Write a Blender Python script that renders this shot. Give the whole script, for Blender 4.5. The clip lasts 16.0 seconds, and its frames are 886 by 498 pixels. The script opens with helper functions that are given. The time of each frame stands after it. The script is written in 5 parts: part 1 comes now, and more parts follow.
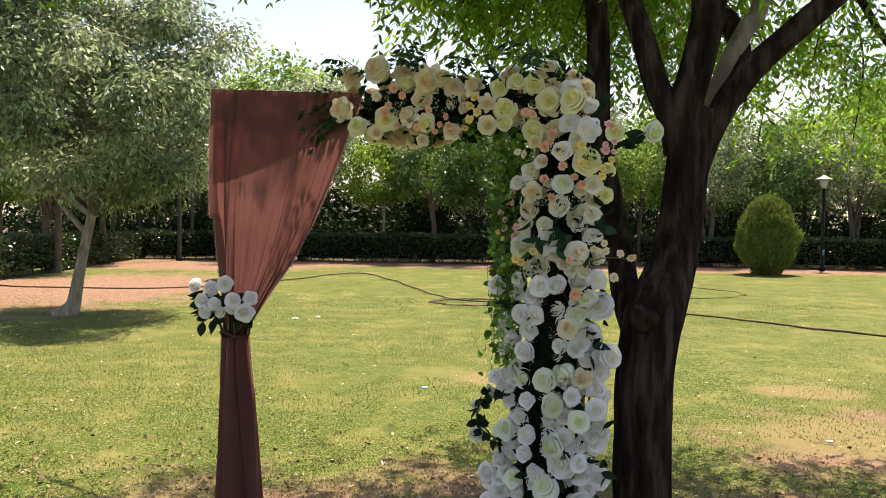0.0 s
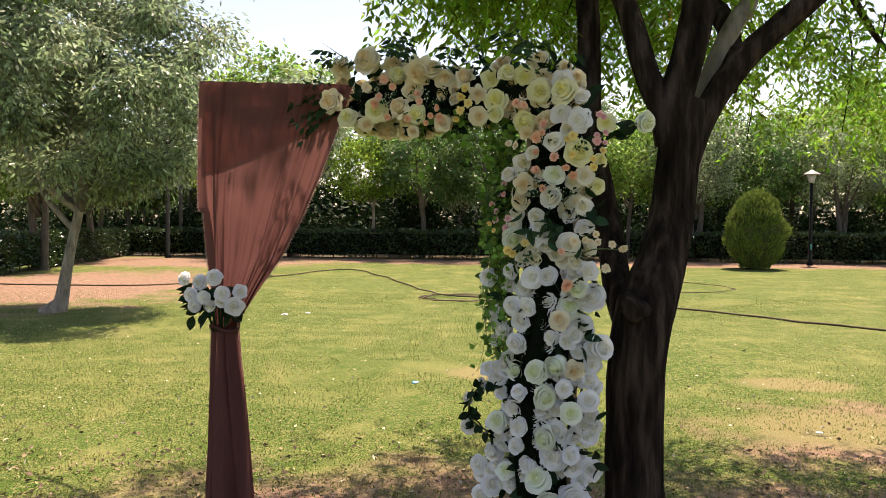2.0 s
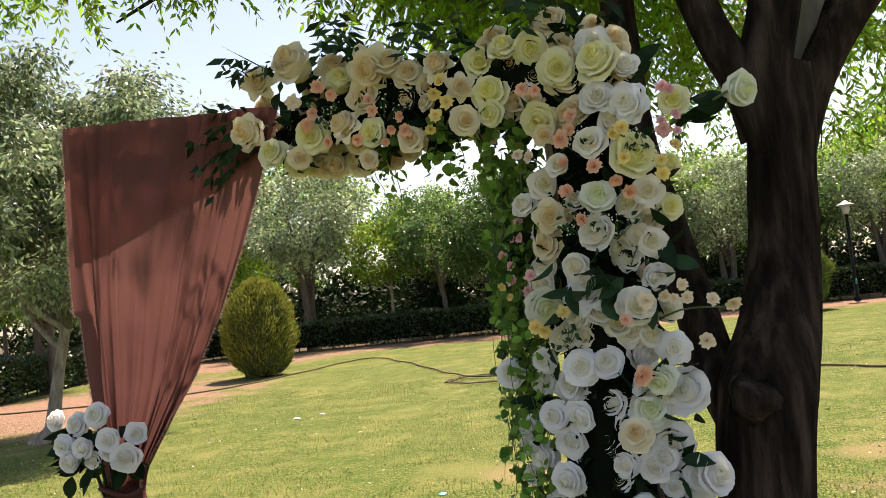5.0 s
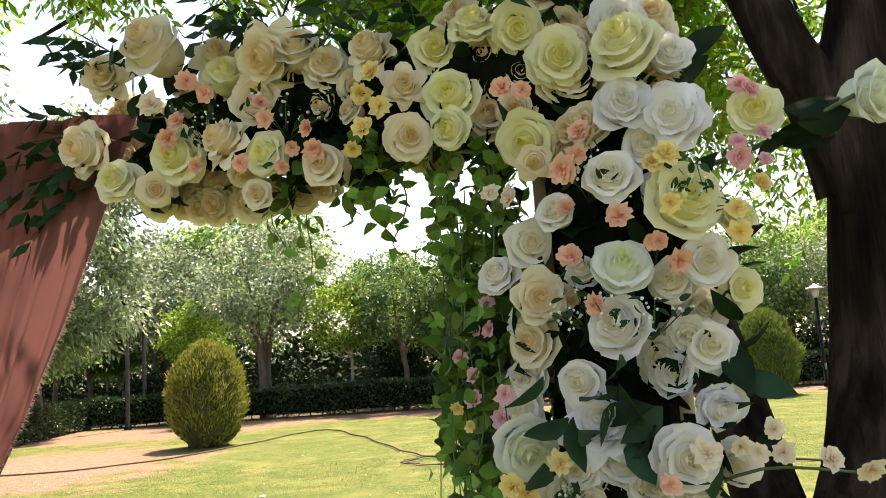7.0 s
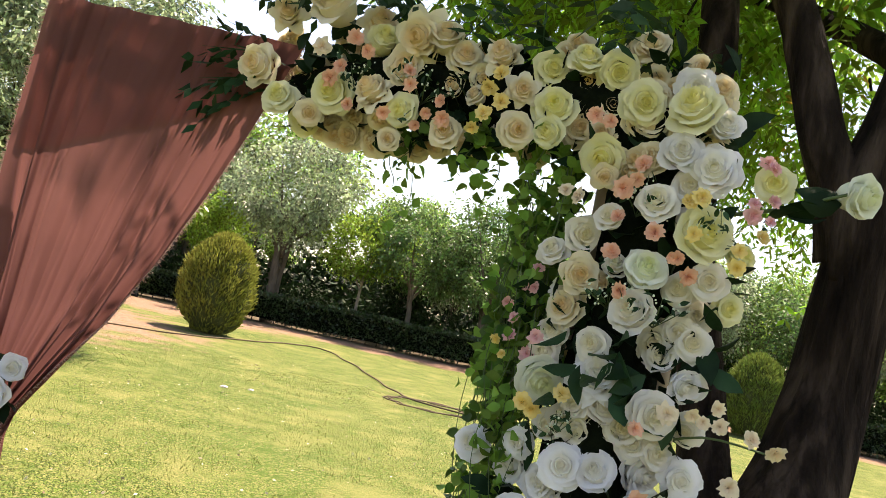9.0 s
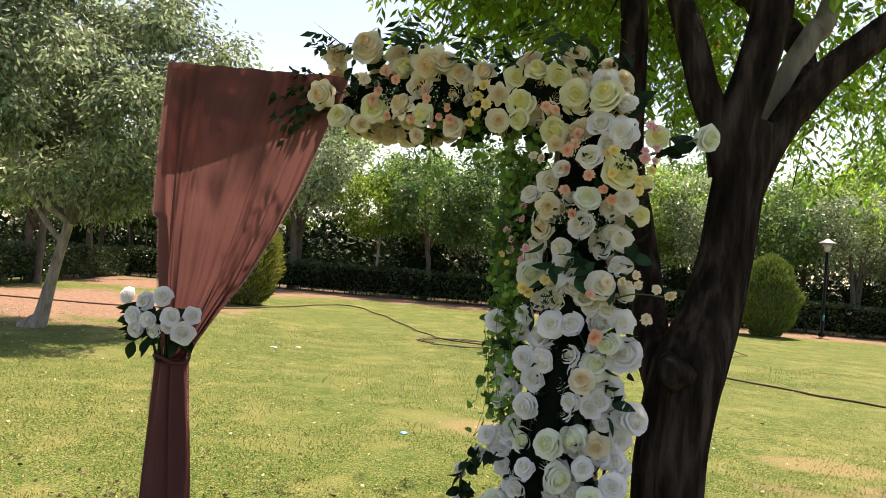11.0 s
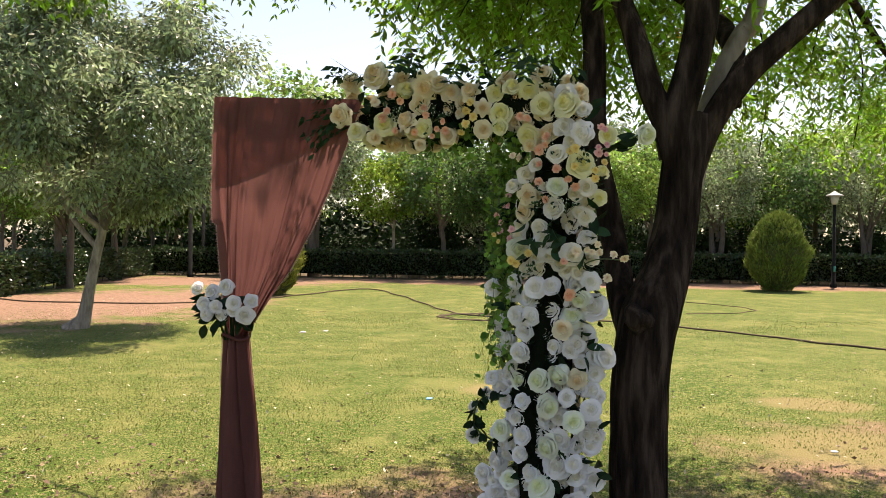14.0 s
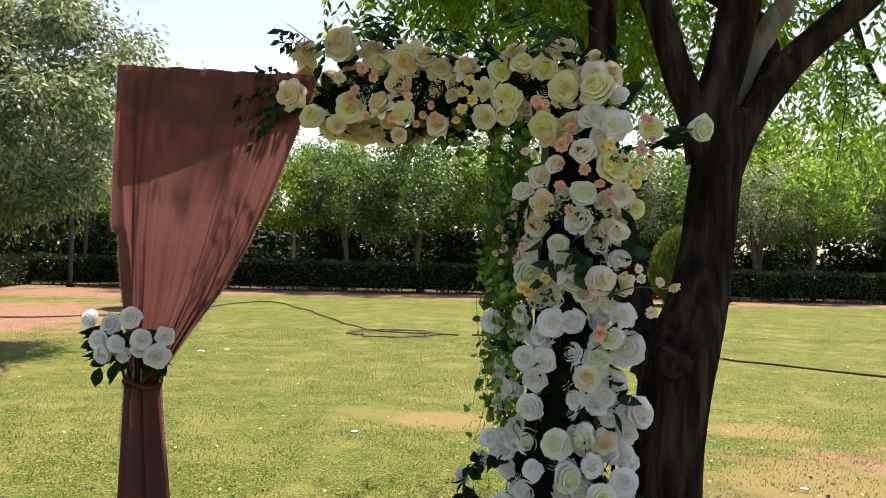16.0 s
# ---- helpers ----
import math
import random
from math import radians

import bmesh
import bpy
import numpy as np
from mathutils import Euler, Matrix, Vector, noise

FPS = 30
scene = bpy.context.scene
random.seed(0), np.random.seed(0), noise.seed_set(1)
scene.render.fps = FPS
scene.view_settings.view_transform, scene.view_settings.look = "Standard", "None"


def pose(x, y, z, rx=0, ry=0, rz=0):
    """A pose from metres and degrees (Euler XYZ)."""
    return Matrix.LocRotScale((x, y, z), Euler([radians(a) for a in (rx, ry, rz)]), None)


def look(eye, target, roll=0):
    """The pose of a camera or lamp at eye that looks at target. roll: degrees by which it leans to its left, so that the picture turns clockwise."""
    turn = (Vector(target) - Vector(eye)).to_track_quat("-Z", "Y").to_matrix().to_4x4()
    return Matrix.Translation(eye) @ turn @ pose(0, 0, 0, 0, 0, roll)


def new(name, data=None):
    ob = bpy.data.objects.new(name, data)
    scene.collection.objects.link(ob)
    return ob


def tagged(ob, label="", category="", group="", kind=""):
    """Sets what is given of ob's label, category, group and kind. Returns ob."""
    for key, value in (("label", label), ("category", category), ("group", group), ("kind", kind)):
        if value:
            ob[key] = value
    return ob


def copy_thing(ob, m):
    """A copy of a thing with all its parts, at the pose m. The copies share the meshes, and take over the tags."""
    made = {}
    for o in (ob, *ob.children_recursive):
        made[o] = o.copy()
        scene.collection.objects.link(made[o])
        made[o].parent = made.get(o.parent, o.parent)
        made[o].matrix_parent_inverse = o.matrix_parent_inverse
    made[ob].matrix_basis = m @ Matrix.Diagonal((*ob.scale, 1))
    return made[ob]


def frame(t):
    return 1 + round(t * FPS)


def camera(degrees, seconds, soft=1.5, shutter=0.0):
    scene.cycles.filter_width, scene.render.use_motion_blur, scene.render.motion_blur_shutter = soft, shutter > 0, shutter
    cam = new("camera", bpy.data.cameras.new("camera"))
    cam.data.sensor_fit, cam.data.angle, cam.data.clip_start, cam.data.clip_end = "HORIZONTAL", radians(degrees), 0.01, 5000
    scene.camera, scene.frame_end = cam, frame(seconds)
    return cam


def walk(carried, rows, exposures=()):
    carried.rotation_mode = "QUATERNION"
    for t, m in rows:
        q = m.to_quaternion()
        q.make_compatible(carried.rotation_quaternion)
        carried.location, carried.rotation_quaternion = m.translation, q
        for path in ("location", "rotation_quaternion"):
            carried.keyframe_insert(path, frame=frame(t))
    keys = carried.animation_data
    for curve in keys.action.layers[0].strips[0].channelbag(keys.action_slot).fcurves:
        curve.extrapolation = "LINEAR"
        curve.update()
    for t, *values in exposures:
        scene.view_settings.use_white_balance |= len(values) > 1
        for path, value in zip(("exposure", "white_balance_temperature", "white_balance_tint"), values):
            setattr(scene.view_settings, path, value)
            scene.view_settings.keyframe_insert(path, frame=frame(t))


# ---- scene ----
cam = camera(58.7, 16.0, soft=0.55)
PATH = [
    (0, (0.401, -0.017, 1.64), (0.159, 1.967, 1.57), 0.5),
    (0.5, (0.392, -0.054, 1.629), (0.161, 1.931, 1.549), 0.5),
    (1, (0.388, -0.055, 1.617), (0.165, 1.93, 1.53), 0.4),
    (1.5, (0.391, -0.039, 1.617), (0.174, 1.947, 1.528), 0.3),
    (2, (0.393, -0.002, 1.621), (0.177, 1.985, 1.542), 0.3),
    (2.5, (0.409, 0.087, 1.626), (0.183, 2.073, 1.567), 0.6),
    (3, (0.425, 0.232, 1.626), (0.19, 2.218, 1.583), 0.9),
    (3.2, (0.41, 0.295, 1.622), (0.183, 2.281, 1.585), 0.8),
    (5.3, (0.337, 1.365, 1.59), (0.105, 3.346, 1.727), -7.3),
    (5.5, (0.28, 1.445, 1.629), (0.089, 3.431, 1.775), -7.8),
    (6, (0.274, 1.669, 1.663), (0.115, 3.651, 1.883), -8.5),
    (6.5, (0.336, 1.912, 1.677), (0.191, 3.889, 1.945), -7.4),
    (7, (0.331, 2.013, 1.675), (0.165, 3.987, 1.956), -3.9),
    (7.5, (0.292, 2.012, 1.664), (0.093, 3.985, 1.924), 1.5),
    (8, (0.275, 1.927, 1.636), (0.058, 3.902, 1.865), 7.8),
    (8.2, (0.271, 1.878, 1.649), (0.034, 3.856, 1.833), 9.5),
    (10.3, (0.266, 0.95, 1.556), (0.073, 2.934, 1.714), 13.5),
    (10.5, (0.272, 0.841, 1.562), (0.078, 2.828, 1.685), 11.0),
    (11, (0.341, 0.628, 1.556), (0.108, 2.614, 1.588), 4.5),
    (11.5, (0.438, 0.421, 1.555), (0.167, 2.402, 1.5), -1.5),
    (12, (0.417, 0.22, 1.55), (0.152, 2.2, 1.45), -6.0),
    (12.5, (0.399, 0.044, 1.549), (0.131, 2.022, 1.42), -7.7),
    (13, (0.47, -0.067, 1.538), (0.172, 1.908, 1.44), -5.1),
    (13.5, (0.531, -0.143, 1.557), (0.214, 1.831, 1.506), -1.3),
    (14, (0.467, -0.058, 1.575), (0.197, 1.924, 1.551), 0.5),
    (14.5, (0.381, 0.077, 1.591), (0.194, 2.068, 1.577), 1.2),
    (15, (0.343, 0.282, 1.587), (0.224, 2.279, 1.582), 1.7),
    (15.5, (0.263, 0.524, 1.602), (0.195, 2.522, 1.6), 1.8),
    (16, (0.066, 0.696, 1.599), (0.059, 2.696, 1.606), 1.3),
]
walk(cam, [(t, look(eye, target, roll)) for t, eye, target, roll in PATH],
     exposures=[(t, e, 7850, 22) for t, e in ((0, 1.18), (3.2, 1.18), (5.5, 1.20), (6.0, 1.34), (6.5, 1.66), (8.2, 1.70), (10.5, 1.30), (11.5, 1.16), (14.5, 1.18), (16, 1.12))])

# ---- sky, sun, exposure ----
SUN_AZ, SUN_EL = 20.0, 66.0          # degrees: from +y towards +x, above the horizon
sun_dir = Vector((math.sin(radians(SUN_AZ)) * math.cos(radians(SUN_EL)),
                  math.cos(radians(SUN_AZ)) * math.cos(radians(SUN_EL)), math.sin(radians(SUN_EL))))
world = bpy.data.worlds.new("sky")
scene.world = world
world.use_nodes = True
sky = world.node_tree.nodes.new("ShaderNodeTexSky")
sky.sky_type, sky.sun_disc = "NISHITA", False
sky.sun_elevation, sky.sun_rotation = radians(SUN_EL), radians(SUN_AZ)
sky.air_density, sky.dust_density, sky.ozone_density = 1.0, 1.2, 1.0
world.node_tree.links.new(sky.outputs[0], world.node_tree.nodes["Background"].inputs[0])
world.node_tree.nodes["Background"].inputs[1].default_value = 0.115
sun = new("sun", bpy.data.lights.new("sun", "SUN"))
sun.data.energy, sun.data.angle, sun.data.color = 5.0, radians(0.55), (1.0, 0.95, 0.86)
sun.matrix_world = look(sun_dir * 60, (0, 0, 0))


# ---- materials ----
def material(name, stops, scale=6.0, rough=0.7, bump=0.0, bump_scale=60.0, metal=0.0, through_light=0.0,
             per_piece=0.0, sheen=0.0, stretch=(1, 1, 1), island=False, specular=0.4):
    """Noise-varied surface. stops: colours from the noise's low to its high end. through_light: share let through (leaves, cloth)."""
    mat = bpy.data.materials.new(name)
    mat.use_nodes = True
    nt = mat.node_tree
    n, link = nt.nodes, nt.links.new
    bsdf, out = n["Principled BSDF"], n["Material Output"]
    co = n.new("ShaderNodeTexCoord")
    mp = n.new("ShaderNodeMapping")
    mp.inputs["Scale"].default_value = stretch
    link(co.outputs["Object"], mp.inputs["Vector"])
    no = n.new("ShaderNodeTexNoise")
    no.inputs["Scale"].default_value, no.inputs["Detail"].default_value = scale, 6
    link(mp.outputs[0], no.inputs["Vector"])
    ramp = n.new("ShaderNodeValToRGB")
    els = ramp.color_ramp.elements
    while len(els) < len(stops):
        els.new(0.5)
    for i, c in enumerate(stops):
        els[i].position = 0.3 + 0.4 * i / max(1, len(stops) - 1)
        els[i].color = (*c, 1)
    link(no.outputs["Fac"], ramp.inputs[0])
    colour = ramp.outputs[0]
    if per_piece:
        hsv = n.new("ShaderNodeHueSaturation")
        if island:
            rnd = n.new("ShaderNodeNewGeometry").outputs["Random Per Island"]
        else:
            rnd = n.new("ShaderNodeObjectInfo").outputs["Random"]
        m1 = n.new("ShaderNodeMapRange")
        m1.inputs["To Min"].default_value, m1.inputs["To Max"].default_value = 1 - per_piece, 1 + per_piece
        link(rnd, m1.inputs["Value"])
        link(m1.outputs[0], hsv.inputs["Value"])
        m2 = n.new("ShaderNodeMapRange")
        m2.inputs["To Min"].default_value, m2.inputs["To Max"].default_value = 0.5 - 0.04 * per_piece, 0.5 + 0.04 * per_piece
        link(rnd, m2.inputs["Value"])
        link(m2.outputs[0], hsv.inputs["Hue"])
        link(colour, hsv.inputs["Color"])
        colour = hsv.outputs[0]
    link(colour, bsdf.inputs["Base Color"])
    bsdf.inputs["Roughness"].default_value, bsdf.inputs["Metallic"].default_value = rough, metal
    bsdf.inputs["Specular IOR Level"].default_value = specular
    bsdf.inputs["Sheen Weight"].default_value = sheen
    if bump:
        b = n.new("ShaderNodeBump")
        fine = n.new("ShaderNodeTexNoise")
        fine.inputs["Scale"].default_value, fine.inputs["Detail"].default_value = bump_scale, 5
        link(mp.outputs[0], fine.inputs["Vector"])
        b.inputs["Strength"].default_value, b.inputs["Distance"].default_value = bump, 0.02
        link(fine.outputs["Fac"], b.inputs["Height"])
        link(b.outputs[0], bsdf.inputs["Normal"])
    if through_light:
        tr = n.new("ShaderNodeBsdfTranslucent")
        link(colour, tr.inputs["Color"])
        mix = n.new("ShaderNodeMixShader")
        mix.inputs[0].default_value = through_light
        link(bsdf.outputs[0], mix.inputs[1])
        link(tr.outputs[0], mix.inputs[2])
        link(mix.outputs[0], out.inputs["Surface"])
    return mat


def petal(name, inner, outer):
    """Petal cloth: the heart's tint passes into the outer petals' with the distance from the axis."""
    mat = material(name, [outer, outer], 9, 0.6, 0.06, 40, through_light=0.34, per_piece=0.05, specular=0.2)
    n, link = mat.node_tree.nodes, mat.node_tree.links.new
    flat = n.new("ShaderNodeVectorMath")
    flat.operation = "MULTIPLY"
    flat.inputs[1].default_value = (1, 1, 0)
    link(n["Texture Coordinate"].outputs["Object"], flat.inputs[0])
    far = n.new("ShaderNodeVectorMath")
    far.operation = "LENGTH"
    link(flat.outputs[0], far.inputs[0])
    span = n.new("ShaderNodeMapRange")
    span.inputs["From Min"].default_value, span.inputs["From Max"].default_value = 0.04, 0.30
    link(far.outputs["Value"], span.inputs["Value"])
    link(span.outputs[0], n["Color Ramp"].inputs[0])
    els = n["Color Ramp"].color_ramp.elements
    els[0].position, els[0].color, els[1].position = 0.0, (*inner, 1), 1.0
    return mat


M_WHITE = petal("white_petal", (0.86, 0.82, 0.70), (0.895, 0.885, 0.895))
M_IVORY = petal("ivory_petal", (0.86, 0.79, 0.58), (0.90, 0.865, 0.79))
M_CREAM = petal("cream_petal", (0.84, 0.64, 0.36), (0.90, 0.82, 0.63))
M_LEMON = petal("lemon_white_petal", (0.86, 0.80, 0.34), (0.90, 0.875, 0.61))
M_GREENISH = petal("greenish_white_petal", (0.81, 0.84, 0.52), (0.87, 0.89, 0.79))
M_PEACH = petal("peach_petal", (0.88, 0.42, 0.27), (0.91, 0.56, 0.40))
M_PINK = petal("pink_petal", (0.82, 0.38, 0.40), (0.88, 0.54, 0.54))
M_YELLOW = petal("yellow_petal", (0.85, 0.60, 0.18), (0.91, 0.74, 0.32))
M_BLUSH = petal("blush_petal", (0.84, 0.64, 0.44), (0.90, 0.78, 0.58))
M_LEAF_DARK = material("dark_silk_leaf", [(0.006, 0.016, 0.007), (0.014, 0.038, 0.014)], 14, 0.55, 0.1, 90, through_light=0.12, per_piece=0.4, island=True, specular=0.1)
M_LEAF_FERN = material("fern_leaf", [(0.012, 0.04, 0.015), (0.025, 0.07, 0.024)], 14, 0.5, 0.1, 90, through_light=0.2, per_piece=0.35, island=True, specular=0.2)
M_LEAF_VINE = material("vine_leaf", [(0.11, 0.23, 0.035), (0.23, 0.40, 0.08)], 10, 0.5, 0.1, 90, through_light=0.5, per_piece=0.35, island=True, specular=0.2)
M_BUD = material("white_bud", [(0.62, 0.70, 0.55), (0.8, 0.82, 0.72)], 20, 0.6)
M_LEAF_VINE_DEEP = material("deep_vine_leaf", [(0.045, 0.12, 0.02), (0.11, 0.22, 0.04)], 10, 0.4, 0.1, 90, through_light=0.5, per_piece=0.4, island=True, specular=0.35)
M_STEM = material("green_stem", [(0.05, 0.09, 0.03), (0.09, 0.13, 0.05)], 20, 0.6)
M_DRAPE = material("dusty_rose_drape", [(0.165, 0.068, 0.061), (0.20, 0.084, 0.075)], 5, 0.85, 0.12, 420, through_light=0.52, specular=0.12)
# unseen back layer, paler than the drape so its shade stays faint
M_PALE_BACK_CLOTH = material("pale_back_cloth", [(0.50, 0.34, 0.30), (0.58, 0.42, 0.37)], 6, 0.85, through_light=0.72, specular=0.1)
M_FRINGE = material("frayed_hem", [(0.42, 0.24, 0.20), (0.52, 0.32, 0.27)], 20, 0.9, through_light=0.3)
M_FRAME = material("tan_frame", [(0.30, 0.22, 0.13), (0.40, 0.30, 0.18)], 12, 0.6, 0.1, 80)
# near black: shade in the gaps of flowers and hedge, put into colour
M_GAP_DARK = material("gap_dark", [(0.002, 0.0035, 0.002), (0.006, 0.009, 0.004)], 30, 0.95, 0.5, 60, specular=0.05)
M_BARK = material("furrowed_bark", [(0.007, 0.005, 0.004), (0.024, 0.016, 0.0125), (0.072, 0.050, 0.039)], 5, 0.95, 1.0, 16, stretch=(4.5, 4.5, 0.8), specular=0.08)
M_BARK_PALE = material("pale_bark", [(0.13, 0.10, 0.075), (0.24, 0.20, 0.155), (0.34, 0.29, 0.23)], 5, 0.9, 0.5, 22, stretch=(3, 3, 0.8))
M_BARK_FAR = material("far_bark", [(0.07, 0.055, 0.045), (0.14, 0.115, 0.09)], 5, 0.9, 0.4, 20, stretch=(3, 3, 0.8))
M_CROWN = material("bright_leaflet", [(0.095, 0.225, 0.018), (0.25, 0.41, 0.045)], 0.9, 0.45, through_light=0.62, per_piece=0.6, island=True, specular=0.35)
M_CROWN_DRY = material("dry_leaflet", [(0.30, 0.20, 0.03), (0.42, 0.24, 0.04)], 3, 0.7, through_light=0.4, per_piece=0.3, island=True)
M_OLIVE = material("grey_green_leaf", [(0.10, 0.155, 0.072), (0.35, 0.42, 0.245)], 0.8, 0.38, through_light=0.5, per_piece=0.7, island=True, specular=0.55)
M_WOOD_GREEN = material("park_tree_leaf", [(0.095, 0.20, 0.03), (0.32, 0.45, 0.11)], 0.6, 0.4, through_light=0.55, per_piece=0.7, island=True, specular=0.5)
M_WOOD_DEEP = material("deep_green_leaf", [(0.04, 0.10, 0.026), (0.15, 0.245, 0.07)], 0.6, 0.42, through_light=0.48, per_piece=0.65, island=True, specular=0.5)
# near-black leaf: the shade under the trees is put into the colour
M_SHADE_LEAF = material("shade_dark_leaf", [(0.006, 0.016, 0.005), (0.02, 0.042, 0.013)], 0.6, 0.6, through_light=0.15, per_piece=0.5, island=True, specular=0.1)
M_WOOD_LIME = material("lime_green_leaf", [(0.14, 0.25, 0.025), (0.29, 0.41, 0.06)], 0.6, 0.45, through_light=0.55, per_piece=0.6, island=True, specular=0.4)
M_HEDGE = material("hedge_leaf", [(0.014, 0.036, 0.011), (0.06, 0.10, 0.03)], 1.2, 0.35, through_light=0.2, per_piece=0.7, island=True, specular=0.6)
M_CYPRESS = material("thuja_leaf", [(0.09, 0.145, 0.028), (0.17, 0.22, 0.05)], 2.2, 0.65, through_light=0.25, per_piece=0.4, island=True, specular=0.2)
M_CYPRESS_GOLD = material("golden_thuja_leaf", [(0.15, 0.175, 0.03), (0.27, 0.275, 0.06)], 2.2, 0.65, through_light=0.3, per_piece=0.4, island=True, specular=0.2)
M_CYPRESS_CORE = material("thuja_core", [(0.035, 0.045, 0.012), (0.07, 0.08, 0.02)], 9, 0.9, 0.6, 40)
M_BLADE = material("grass_blade", [(0.095, 0.145, 0.028), (0.20, 0.205, 0.068)], 0.7, 0.6, through_light=0.4, per_piece=0.4, island=True, specular=0.2)
M_LITTER = material("dry_leaf_litter", [(0.14, 0.085, 0.05), (0.30, 0.21, 0.13)], 2, 0.85, per_piece=0.5, island=True)
M_FLECK = material("pale_dry_fleck", [(0.30, 0.26, 0.15), (0.52, 0.48, 0.34)], 2, 0.8, per_piece=0.4, island=True)
M_HOSE = material("rubber_hose", [(0.06, 0.045, 0.03), (0.14, 0.105, 0.065)], 2, 0.75, 0.1, 60, specular=0.15)
M_IRON = material("dark_painted_iron", [(0.008, 0.009, 0.009), (0.02, 0.021, 0.02)], 6, 0.9, 0.1, 50, specular=0.03)
M_LAMP = material("milky_lamp_glass", [(0.42, 0.40, 0.36), (0.50, 0.48, 0.44)], 6, 0.35)
M_LAMP_ROOF = material("grey_lamp_cap", [(0.42, 0.40, 0.36), (0.55, 0.52, 0.48)], 8, 0.5)
M_STONE = material("pale_stone", [(0.45, 0.43, 0.40), (0.62, 0.60, 0.57)], 7, 0.85, 0.3, 40)
M_LITTER_BLUE = material("blue_plastic", [(0.10, 0.32, 0.62), (0.15, 0.42, 0.72)], 20, 0.35)
M_TAG = material("teal_tag", [(0.02, 0.22, 0.16), (0.03, 0.30, 0.22)], 20, 0.5)


def lawn_material():
    mat = bpy.data.materials.new("mown_lawn")
    mat.use_nodes = True
    nt = mat.node_tree
    n, link = nt.nodes, nt.links.new
    bsdf = n["Principled BSDF"]
    co = n.new("ShaderNodeTexCoord").outputs["Object"]

    def noise_at(scale, detail, lo, hi):
        t = n.new("ShaderNodeTexNoise")
        t.inputs["Scale"].default_value, t.inputs["Detail"].default_value = scale, detail
        link(co, t.inputs["Vector"])
        r = n.new("ShaderNodeMapRange")
        r.inputs["From Min"].default_value, r.inputs["From Max"].default_value = lo, hi
        link(t.outputs["Fac"], r.inputs["Value"])
        return r.outputs[0]

    def mixed(fac, a, b):
        m = n.new("ShaderNodeMix")
        m.data_type = "RGBA"
        link(fac, m.inputs[0])
        for sock, v in ((m.inputs[6], a), (m.inputs[7], b)):
            if isinstance(v, tuple):
                sock.default_value = (*v, 1)
            else:
                link(v, sock)
        return m.outputs[2]

    def stain(x, y, rx, ry):
        """A soft-edged worn place of the lawn, its rim broken by noise."""
        mp = n.new("ShaderNodeMapping")
        mp.vector_type = "TEXTURE"
        mp.inputs["Location"].default_value, mp.inputs["Scale"].default_value = (x, y, 0), (rx, ry, 1)
        link(co, mp.inputs["Vector"])
        g = n.new("ShaderNodeTexGradient")
        g.gradient_type = "SPHERICAL"
        link(mp.outputs[0], g.inputs[0])
        a = n.new("ShaderNodeMath")
        a.operation = "MULTIPLY_ADD"
        link(rag, a.inputs[0])
        a.inputs[1].default_value = 0.55
        link(g.outputs["Fac"], a.inputs[2])
        r = n.new("ShaderNodeMapRange")
        r.inputs["From Min"].default_value, r.inputs["From Max"].default_value = 0.56, 0.84
        link(a.outputs[0], r.inputs["Value"])
        return r.outputs[0]

    rag = noise_at(1.3, 8, 0.25, 0.75)
    green = mixed(noise_at(0.35, 5, 0.35, 0.65), (0.058, 0.128, 0.013), (0.135, 0.175, 0.034))
    green = mixed(noise_at(24, 5, 0.44, 0.58), green, (0.215, 0.21, 0.072))
    green = mixed(noise_at(70, 6, 0.48, 0.57), green, (0.022, 0.045, 0.007))
    green = mixed(noise_at(4.5, 6, 0.50, 0.78), green, (0.050, 0.095, 0.012))
    green = mixed(noise_at(1.7, 6, 0.52, 0.80), green, (0.205, 0.20, 0.068))
    straw = mixed(noise_at(0.8, 7, 0.54, 0.74), green, (0.178, 0.182, 0.058))
    soil = mixed(noise_at(9, 6, 0.3, 0.7), (0.17, 0.10, 0.066), (0.31, 0.20, 0.135))
    col = mixed(stain(0.6, 3.6, 4.6, 2.3), straw, soil)
    col = mixed(stain(4.6, 6.0, 4.2, 2.2), col, soil)
    for x, y, rx, ry in ((0.1, 8.2, 1.1, 0.7), (2.8, 6.4, 1.5, 0.9), (3.0, 8.0, 0.9, 0.5)):
        col = mixed(stain(x, y, rx, ry), col, (0.20, 0.17, 0.072))
    col = mixed(stain(-10.5, 17.0, 6.5, 8.5), col, soil)
    col = mixed(stain(-12.0, 27.0, 9.0, 5.0), col, soil)
    col = mixed(stain(4.0, 29.0, 30.0, 3.0), col, soil)
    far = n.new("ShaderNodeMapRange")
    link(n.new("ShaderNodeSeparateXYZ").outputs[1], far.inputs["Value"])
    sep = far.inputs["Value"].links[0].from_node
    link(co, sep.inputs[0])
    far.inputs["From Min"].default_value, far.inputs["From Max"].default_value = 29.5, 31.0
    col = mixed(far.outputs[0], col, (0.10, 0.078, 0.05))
    link(col, bsdf.inputs["Base Color"])
    bsdf.inputs["Roughness"].default_value = 0.95
    bsdf.inputs["Specular IOR Level"].default_value = 0.15
    b = n.new("ShaderNodeBump")
    b.inputs["Strength"].default_value, b.inputs["Distance"].default_value = 0.7, 0.03
    link(noise_at(55, 6, 0.2, 0.8), b.inputs["Height"])
    link(b.outputs[0], bsdf.inputs["Normal"])
    return mat


